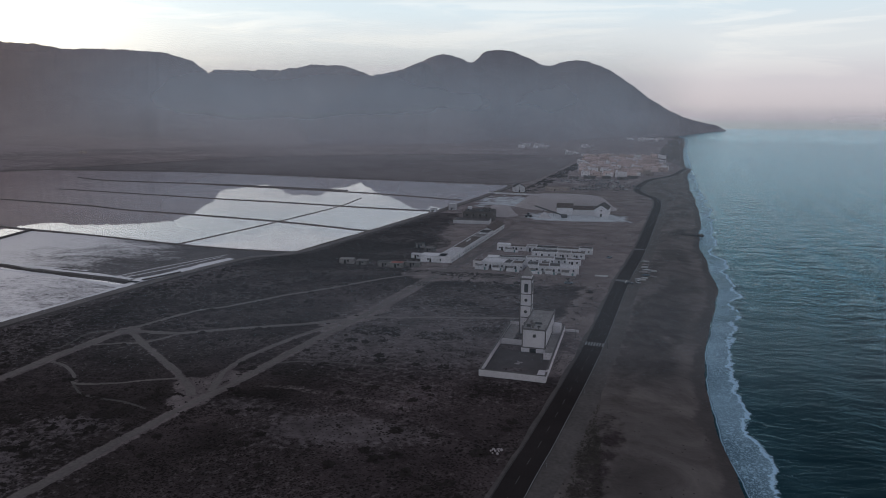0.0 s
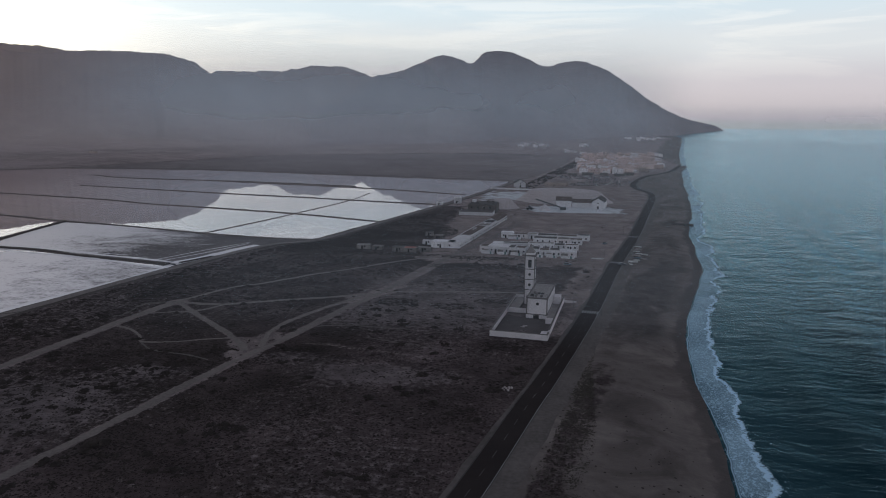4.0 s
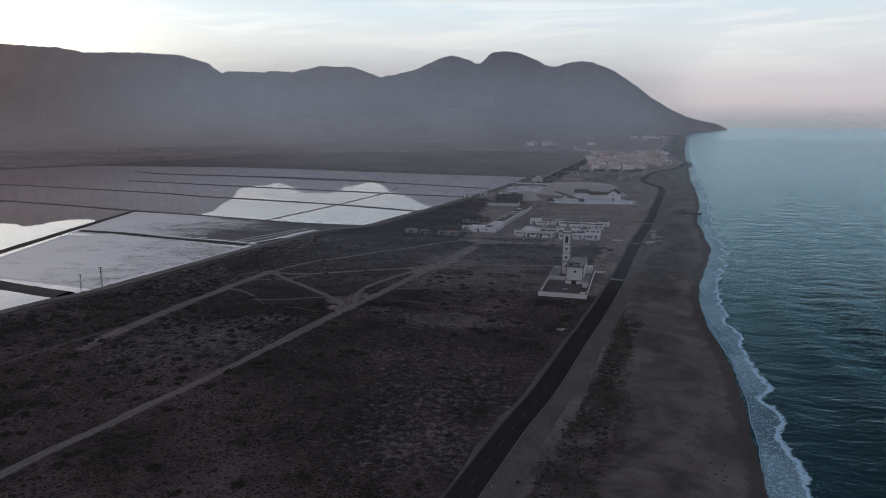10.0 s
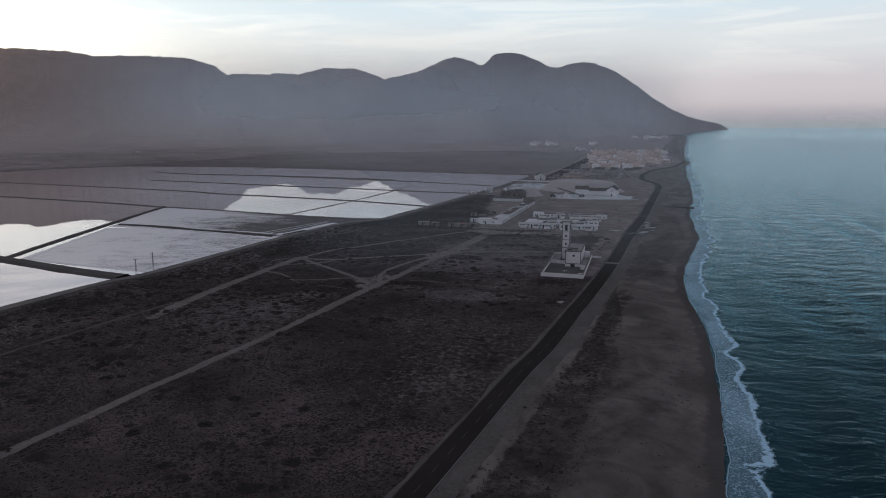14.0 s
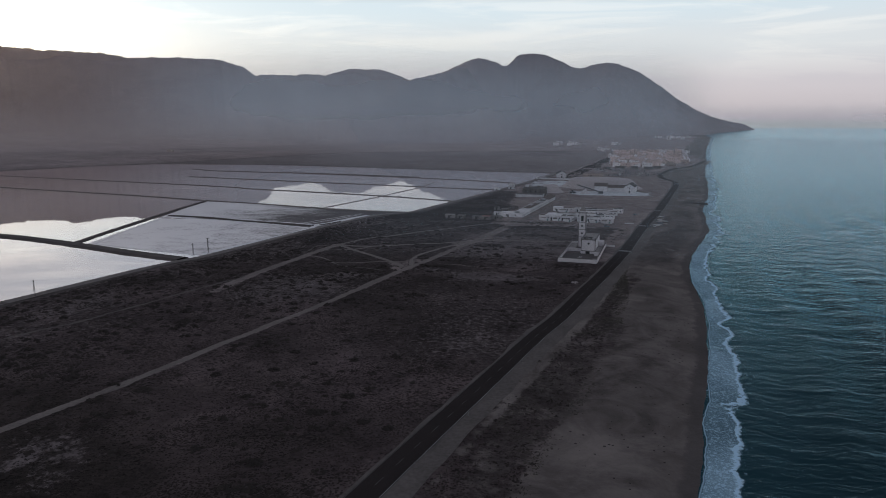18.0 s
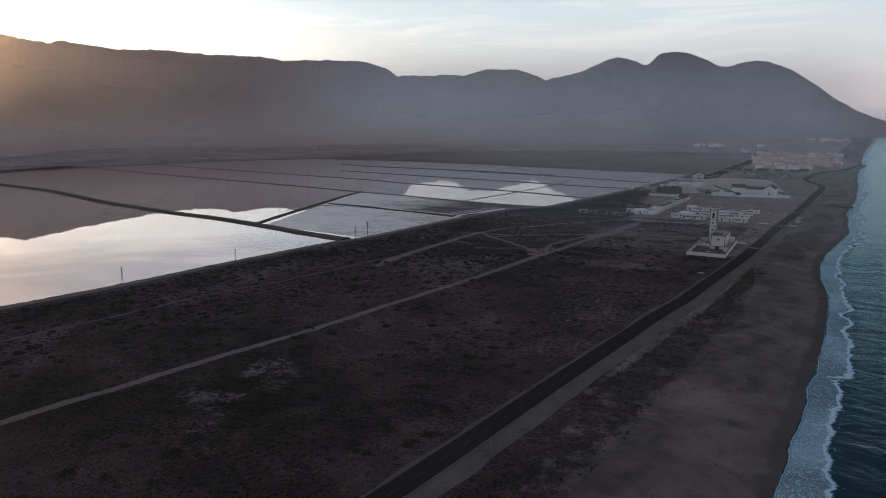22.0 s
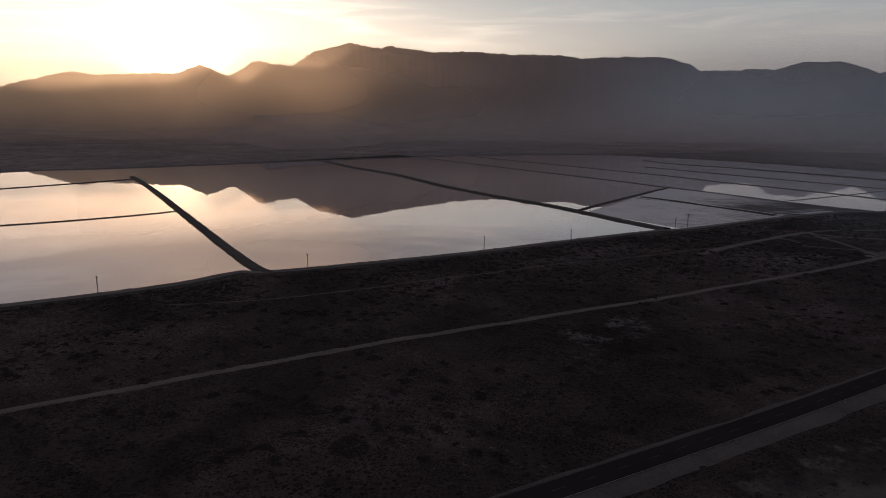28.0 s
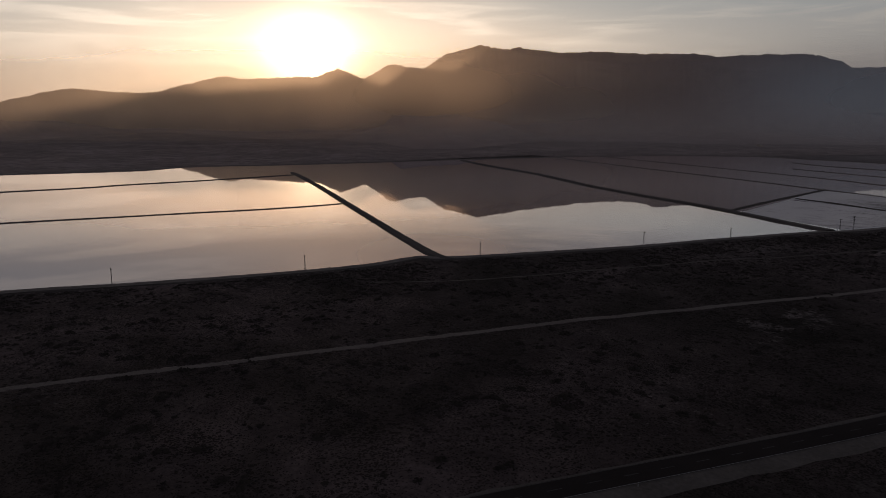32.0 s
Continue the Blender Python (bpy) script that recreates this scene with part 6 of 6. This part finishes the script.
# ---------------------------------------------------------------- road markings, posts, poles
def road_at(y):
    ys, xs = [q[1] for q in ROAD], [q[0] for q in ROAD]
    x = float(np.interp(y, ys, xs))
    d = Vector((float(np.interp(y + 3, ys, xs)) - float(np.interp(y - 3, ys, xs)), 6.0)).normalized()
    return x, d


dash_line = resample(ROAD, 0.5)
gone, k, lastx = 0.0, 0, dash_line[0]
dash_me = None
for q in dash_line[1:]:
    gone += (Vector(q) - Vector(lastx)).length
    if gone > 9.0:
        gone = 0.0
        if -330 < q[1] < 700:
            d = (Vector(q) - Vector(lastx)).normalized()
            if dash_me is None:
                bm = bmesh.new()
                box(bm, -1.75, 1.75, -0.06, 0.06, 0.0, 0.012)
                dash_me = bpy.data.meshes.new("lane_dash")
                bm.to_mesh(dash_me)
                bm.free()
                dash_me.materials.append(M["oldpaint"])
            ob = new("lane_dash", dash_me)
            ob.parent = road
            ob.matrix_basis = pose(q[0], q[1], 0.115, 0, 0, math.degrees(math.atan2(d.y, d.x)))
    lastx = q
for yc in (240, 341, 427):
    x, d = road_at(yc)
    e = empty("crossing", pose(x, yc, 0.12, 0, 0, math.degrees(math.atan2(d.y, d.x))))
    tagged(e, "white striped pedestrian crossing painted on asphalt", "crossing", "zebra crossings")
    for i in range(7):
        o = -2.9 + i * 0.97
        boxed("stripe", (-2.0, 2.0, o - 0.24, o + 0.24, 0, 0.012), M["paint"], e)

marker = empty("marker_post")
boxed("post", (-0.07, 0.07, -0.07, 0.07, 0, 1.0), M["paint"], marker, bevel=0.02)
boxed("band", (-0.075, 0.075, -0.075, 0.075, 0.72, 0.86), M["dark"], marker)
tagged(marker, "white roadside marker post", "post", "marker posts")
first = True
for y in (-250, -190, -120, -60, 0, 42, 95, 150, 196, 262, 300, 370, 470, 540):
    x, d = road_at(y)
    m = pose(x + d.y * 4.4, y - d.x * 4.4, 0.03)
    if first:
        marker.matrix_basis, first = m, False
    else:
        copy_thing(marker, m)


def lamp_post(x, y):
    e = empty("street_lamp", pose(x, y, 0))
    beam("pole", (0, 0, 0), (0, 0, 5.2), 0.07, M["metal"], e, 8)
    beam("arm", (0, 0, 5.1), (1.0, 0, 5.3), 0.05, M["metal"], e, 6)
    boxed("lamp_head", (0.7, 1.3, -0.14, 0.14, 5.25, 5.4), M["metal"], e, bevel=0.04)
    return tagged(e, "grey steel street lamp beside the road", "street lamp", "street lamps")


for x, y in ((21.0, 246), (41.5, 347), (61, 432), (31.5, 236)):
    lamp_post(x, y)


def utility_pole(h, arms):
    e = empty("utility_pole")
    for s in (-0.28, 0.28):
        beam("leg", (s, 0, -0.4), (s * 0.35, 0, h), 0.085, M["wood"], e, 6)
    z = 0.8
    while z < h - 0.8:
        beam("brace", (-0.27 + 0.18 * z / h, 0, z), (0.27 - 0.18 * z / h, 0, z + 0.7), 0.04, M["wood"], e, 4)
        z += 0.9
    for z in arms:
        boxed("crossarm", (-0.85, 0.85, -0.07, 0.07, z - 0.07, z + 0.07), M["wood"], e)
        for x in (-0.75, 0.0, 0.75):
            beam("insulator", (x, 0, z + 0.07), (x, 0, z + 0.32), 0.06, M["glass"], e, 6)
    return tagged(e, "tall dark lattice utility pole beside the pans", "utility pole", "utility poles")


pole = utility_pole(7.4, (6.9,))
tall = utility_pole(9.6, (9.2, 8.2, 7.2))
POLES = [(-322, -246), (-300.6, -164), (-279, -73), (-252, 28), (-231.7, 84.4), (-211, 178)]
for k, (x, y) in enumerate(POLES):
    m = pose(x, y, 0.2, 0, 0, 16 + 3 * k)
    if k == 0:
        pole.matrix_basis = m
    else:
        copy_thing(pole, m)
tall.matrix_basis = pose(-205.5, 184.5, 0.2, 0, 0, 30)

fence = empty("fence", pose(0, 0, 0))
tagged(fence, "broken dark post fence beside the sandy yard", "fence")
for i in range(44):
    t = i / 43
    x, y = 39 + 58 * t + 6 * math.sin(t * 3.1), 412 + 150 * t
    if rnd.random() > 0.12:
        beam("post", (x, y, -0.2), (x + rnd.uniform(-0.1, 0.1), y + rnd.uniform(-0.1, 0.1), rnd.uniform(0.9, 1.5)), 0.09, M["wood"], fence, 5)
for i in range(14):
    t0, t1 = i / 14, (i + 0.9) / 14
    beam("rail", (39 + 58 * t0 + 6 * math.sin(t0 * 3.1), 412 + 150 * t0, 0.9), (39 + 58 * t1 + 6 * math.sin(t1 * 3.1), 412 + 150 * t1, 0.85), 0.04, M["wood"], fence, 4)

# jetty on the beach
jetty = empty("jetty", pose(103, 494, 0, 0, 0, -4))
tagged(jetty, "dark concrete slipway running from sand into surf", "jetty")
boxed("deck", (-16, 15, -2.2, 2.2, -2.6, -0.1), M["bank"], jetty, bevel=0.15)
for i in range(9):
    x = -14 + i * 3.4
    bm = bmesh.new()
    bmesh.ops.create_icosphere(bm, subdivisions=2, radius=1.0)
    for v in bm.verts:
        v.co *= 1 + 0.3 * noise.noise(v.co * 1.3 + Vector((i, 0, 0)))
        v.co.z *= 0.6
    ob = part("rock", bm, M["bank"], jetty)
    ob.location = (x, rnd.choice((-2.6, 2.6)), -0.9)

low_wall = empty("low_wall", pose(38, 349, 0, 0, 0, -2))
tagged(low_wall, "short pale concrete wall standing on sandy ground", "wall")
boxed("wall", (-3.2, 3.2, -0.2, 0.2, -0.1, 0.8), M["white"], low_wall, bevel=0.03)
boxed("cap", (-3.3, 3.3, -0.28, 0.28, 0.8, 0.9), M["roof_flat"], low_wall)

# rubble slab in the scrub beside the church
patch = empty("rubble_pile", pose(-1.0, 155, 0))
tagged(patch, "small pile of pale rubble dumped on soil", "rubble")
for i in range(12):
    bm = bmesh.new()
    bmesh.ops.create_icosphere(bm, subdivisions=1, radius=rnd.uniform(0.2, 0.45))
    for v in bm.verts:
        v.co *= rnd.uniform(0.75, 1.2)
    ob = part("stone", bm, M["heap"], patch)
    ob.location = (rnd.gauss(0, 0.9), rnd.gauss(0, 0.6), 0.12)

# ---------------------------------------------------------------- scrub
BELTS = [([(-149, 113), (-146, 132), (-143, 157), (-139, 181), (-136, 193)], 13.0), ([(-184, 154), (-179, 182), (-166, 210), (-147, 239), (-126, 286), (-87, 359)], 12.0),
         ([(-150, 55), (-141, 92), (-130, 128), (-120, 150)], 15.0), ([(-182, -30), (-172, 15), (-160, 60)], 15.0), ([(-222, -70), (-205, 0), (-190, 40)], 13.0), ([(-250, -180), (-240, -120)], 14.0)]
PALE = [(-156, 135), (-155, 158), (-151, 164)]


def scatter(count, area, seed, seaside=True):
    """Places for shrubs: clumped, off the tracks, road, pans, yards and beach."""
    r = np.random.RandomState(seed)
    x, y = r.uniform(area[0], area[1], count), r.uniform(area[2], area[3], count)
    g = shore_gap(x, y)
    road_x = np.interp(y, [q[1] for q in ROAD], [q[0] for q in ROAD])
    dens = 0.42 + 1.5 * fbm(x / 34, y / 34, 4) + 0.9 * fbm(x / 8, y / 8, 2)
    front_x = np.interp(y, [q[1] for q in FRONT], [q[0] for q in FRONT])
    dens = dens + 0.35 * (1 - smooth(x - front_x, 12, 48))
    for line, w in BELTS:
        dens = dens + 0.6 * (1 - smooth(line_gap(line, x, y), w * 0.4, w))
    dens = dens - 0.5 * (1 - smooth(line_gap(PALE, x, y), 3, 9))
    dens = dens + 0.3 * (1 - smooth(x, -150, -100)) * (y < 150) * smooth(y, -70, 0)
    seaward = x > road_x
    gap = line_gap(ROAD, x, y)
    dens = np.where(seaward, 0.8 * smooth(gap, 10, 14) * (1 - smooth(gap, 24, 36)) * (1 - smooth(y, 140, 190)) + 1.1 * fbm(x / 14, y / 14, 3), dens)
    ok = r.uniform(0, 1, count) < dens
    # the strip before the road carries only fine sparse scrub
    thin = smooth(x, -85, -50) * smooth(y, 20, 80) * ~seaward
    ok &= r.uniform(0, 1, count) > 0.4 * thin
    ok &= (x > front_x + 11.5) & (g > 34) & (gap > 8.5)
    if not seaside:
        ok &= ~seaward
    for w, line in TRACKS:
        ok &= line_gap(line, x, y) > w / 2 + 0.3
    ok &= ~((x > -62) & (y > 345)) | (r.uniform(0, 1, count) < 0.03)
    ok &= ~((x > -13) & (x < 21) & (y > 199) & (y < 262))
    return x[ok], y[ok], r


def shrubs(name, places, lo, hi, blades, label, flat=0.6, material=None):
    x, y, r = places
    k = len(x)
    if not k:
        return
    size = lo + (hi - lo) * r.uniform(0, 1, k) ** 2.2
    z = ground_z(x, y)
    # each shrub is a clutch of small pointed clumps
    a4, rad = r.uniform(0, 2 * np.pi, (k, blades)), np.sqrt(r.uniform(0, 1, (k, blades))) * size[:, None]
    cx, cy = x[:, None] + np.cos(a4) * rad * r.uniform(0.7, 1.4, (k, 1)), y[:, None] + np.sin(a4) * rad
    s = size[:, None] * r.uniform(0.28, 0.55, (k, blades))
    hgt = size[:, None] * flat * r.uniform(0.5, 1.15, (k, blades)) * (1.1 - 0.6 * (rad / size[:, None]) ** 2)
    turn = r.uniform(0, 2 * np.pi, (k, blades))
    verts = np.zeros((k, blades, 5, 3))
    for j in range(4):
        ang = turn + j * np.pi / 2
        verts[:, :, j, 0], verts[:, :, j, 1] = cx + np.cos(ang) * s, cy + np.sin(ang) * s
        verts[:, :, j, 2] = z[:, None] + hgt * r.uniform(0.0, 0.35, (k, blades)) - 0.05
    verts[:, :, 4, 0], verts[:, :, 4, 1] = cx + r.uniform(-0.5, 0.5, (k, blades)) * s, cy + r.uniform(-0.5, 0.5, (k, blades)) * s
    verts[:, :, 4, 2] = z[:, None] + hgt
    base = (np.arange(k * blades) * 5)[:, None, None]
    f = np.array([(0, 1, 4), (1, 2, 4), (2, 3, 4), (3, 0, 4)])[None] + base
    nv, nf = k * blades * 5, k * blades * 4
    me5 = bpy.data.meshes.new(name)
    me5.vertices.add(nv)
    me5.vertices.foreach_set("co", verts.astype(np.float32).ravel())
    me5.loops.add(nf * 3)
    me5.loops.foreach_set("vertex_index", f.astype(np.int32).ravel())
    me5.polygons.add(nf)
    me5.polygons.foreach_set("loop_start", np.arange(0, nf * 3, 3, dtype=np.int32))
    me5.update(calc_edges=True)
    me5.materials.append(material or M["shrub"])
    tagged(new(name, me5), label, "shrubs", kind="stuff")


shrubs("scrub", scatter(85000, (-345, 120, -330, 260), 5), 0.2, 0.75, 6, "low dry dark shrubs dotted over the soil")
shrubs("bushes", scatter(14000, (-345, 120, -330, 330), 9, False), 0.6, 1.9, 16, "larger dark bushes among the scrub", 0.5)
shrubs("tufts", scatter(190000, (-300, 100, -330, 200), 21), 0.14, 0.4, 3, "small dry tufts between the shrubs")
def belt_places(count, y0, y1, line, near, far, seed, keep):
    """Places in a belt beside a line, thick where a broad pattern is high."""
    r = np.random.RandomState(seed)
    y = r.uniform(y0, y1, count)
    x = np.interp(y, [q[1] for q in line], [q[0] for q in line]) + r.uniform(near, far, count)
    ok = (0.5 + 1.6 * fbm(x / 20 + seed, y / 20, 3) + 0.8 * fbm(x / 5, y / 5, 2)) > r.uniform(1 - keep - 0.25, 1 - keep + 0.25, count)
    for w, tr in TRACKS:
        ok &= line_gap(tr, x, y) > w / 2 + 0.5
    ok &= (line_gap(ROAD, x, y) > 9) & (shore_gap(x, y) > 30)
    return x[ok], y[ok], r


shrubs("roadside_scrub", belt_places(42000, -330, 100, ROAD, 12.5, 31, 31, 0.34), 0.14, 0.5, 5, "dense dark scrub between road and beach", 0.45, M["sandshrub"])
shrubs("drift_scrub", belt_places(5000, 150, 300, ROAD, 9.6, 15.5, 33, 0.6), 0.16, 0.6, 5, "thin line of dark beach plants", 0.4, M["sandshrub"])
shrubs("beach_scrub", belt_places(8000, 70, 190, ROAD, 11.0, 22, 39, 0.36), 0.16, 0.6, 5, "dense dark scrub between road and beach", 0.45, M["sandshrub"])


def rope_fence(line, label):
    """A row of low round wooden posts along the edge of the beach plants."""
    fence = empty("post_fence")
    bm = bmesh.new()
    bmesh.ops.create_cone(bm, cap_ends=True, segments=8, radius1=0.08, radius2=0.065, depth=1.05, matrix=Matrix.Translation((0, 0, 0.4)))
    first = part("post", bm, M["wood"], fence)
    for k, (x, y) in enumerate(resample(line, 3.2)):
        post = first if k == 0 else new("post", first.data)
        post.parent = fence
        post.matrix_world = pose(x, y, float(ground_z(np.array([x]), np.array([y]))[0]), rx=3 * math.sin(k * 2.1), ry=3 * math.cos(k * 1.7))
    tagged(fence, label, "fence", "post fences of the beach")


rope_fence([(-44.2, -90), (-41.9, -81.8), (-39.4, -71)], "low weathered wooden post fence beside beach plants")
rope_fence([(-32, -70), (-37.8, -65), (-34.8, -53.2), (-30.5, -37.1), (-25.1, -17.3), (-18.7, 6.9)], "low weathered wooden posts round the beach plants")


def patch_places(cx, cy, rx, ry, count, seed):
    r = np.random.RandomState(seed)
    a4, q = r.uniform(0, 2 * np.pi, count), np.sqrt(r.uniform(0, 1, count))
    return cx + rx * q * np.cos(a4), cy + ry * q * np.sin(a4), r


for k, (cx, cy, rx, ry) in enumerate(((-5, 193, 8.5, 4.5), (-12, 250, 9, 4), (-30, 240, 9, 5), (-52, 243, 9, 6), (-27, 341, 22, 5), (-44, 318, 14, 5), (-20, 320, 18, 6), (-30, 285, 12, 4), (-80, 374, 26, 9), (-62, 424, 13, 22), (-96, 404, 20, 16), (-108, 372, 16, 12), (-75, 345, 30, 4))):
    shrubs("bush_patch", patch_places(cx, cy, rx, ry, int(rx * ry * 4.0), 60 + k), 0.3, 0.9, 6, "low dark bush patch on bare soil", 0.4)
shrubs("bank_scrub", belt_places(10000, -330, 520, FRONT, 12, 46, 35, 0.36), 0.4, 1.3, 7, "dense dark scrub along the pan bank", 0.5)
shrubs("village_hedges", belt_places(1700, 735, 1490, [(-15, 733), (20, 948), (74, 1260), (108, 1492)], -5, 12, 37, 0.6), 0.9, 2.3, 9, "dark hedges and bushes beside the village", 0.7)
shrubs("far_scrub", scatter(26000, (-240, 120, 260, 760), 12), 0.4, 1.15, 6, "dark scrub round the hamlet and the tracks")
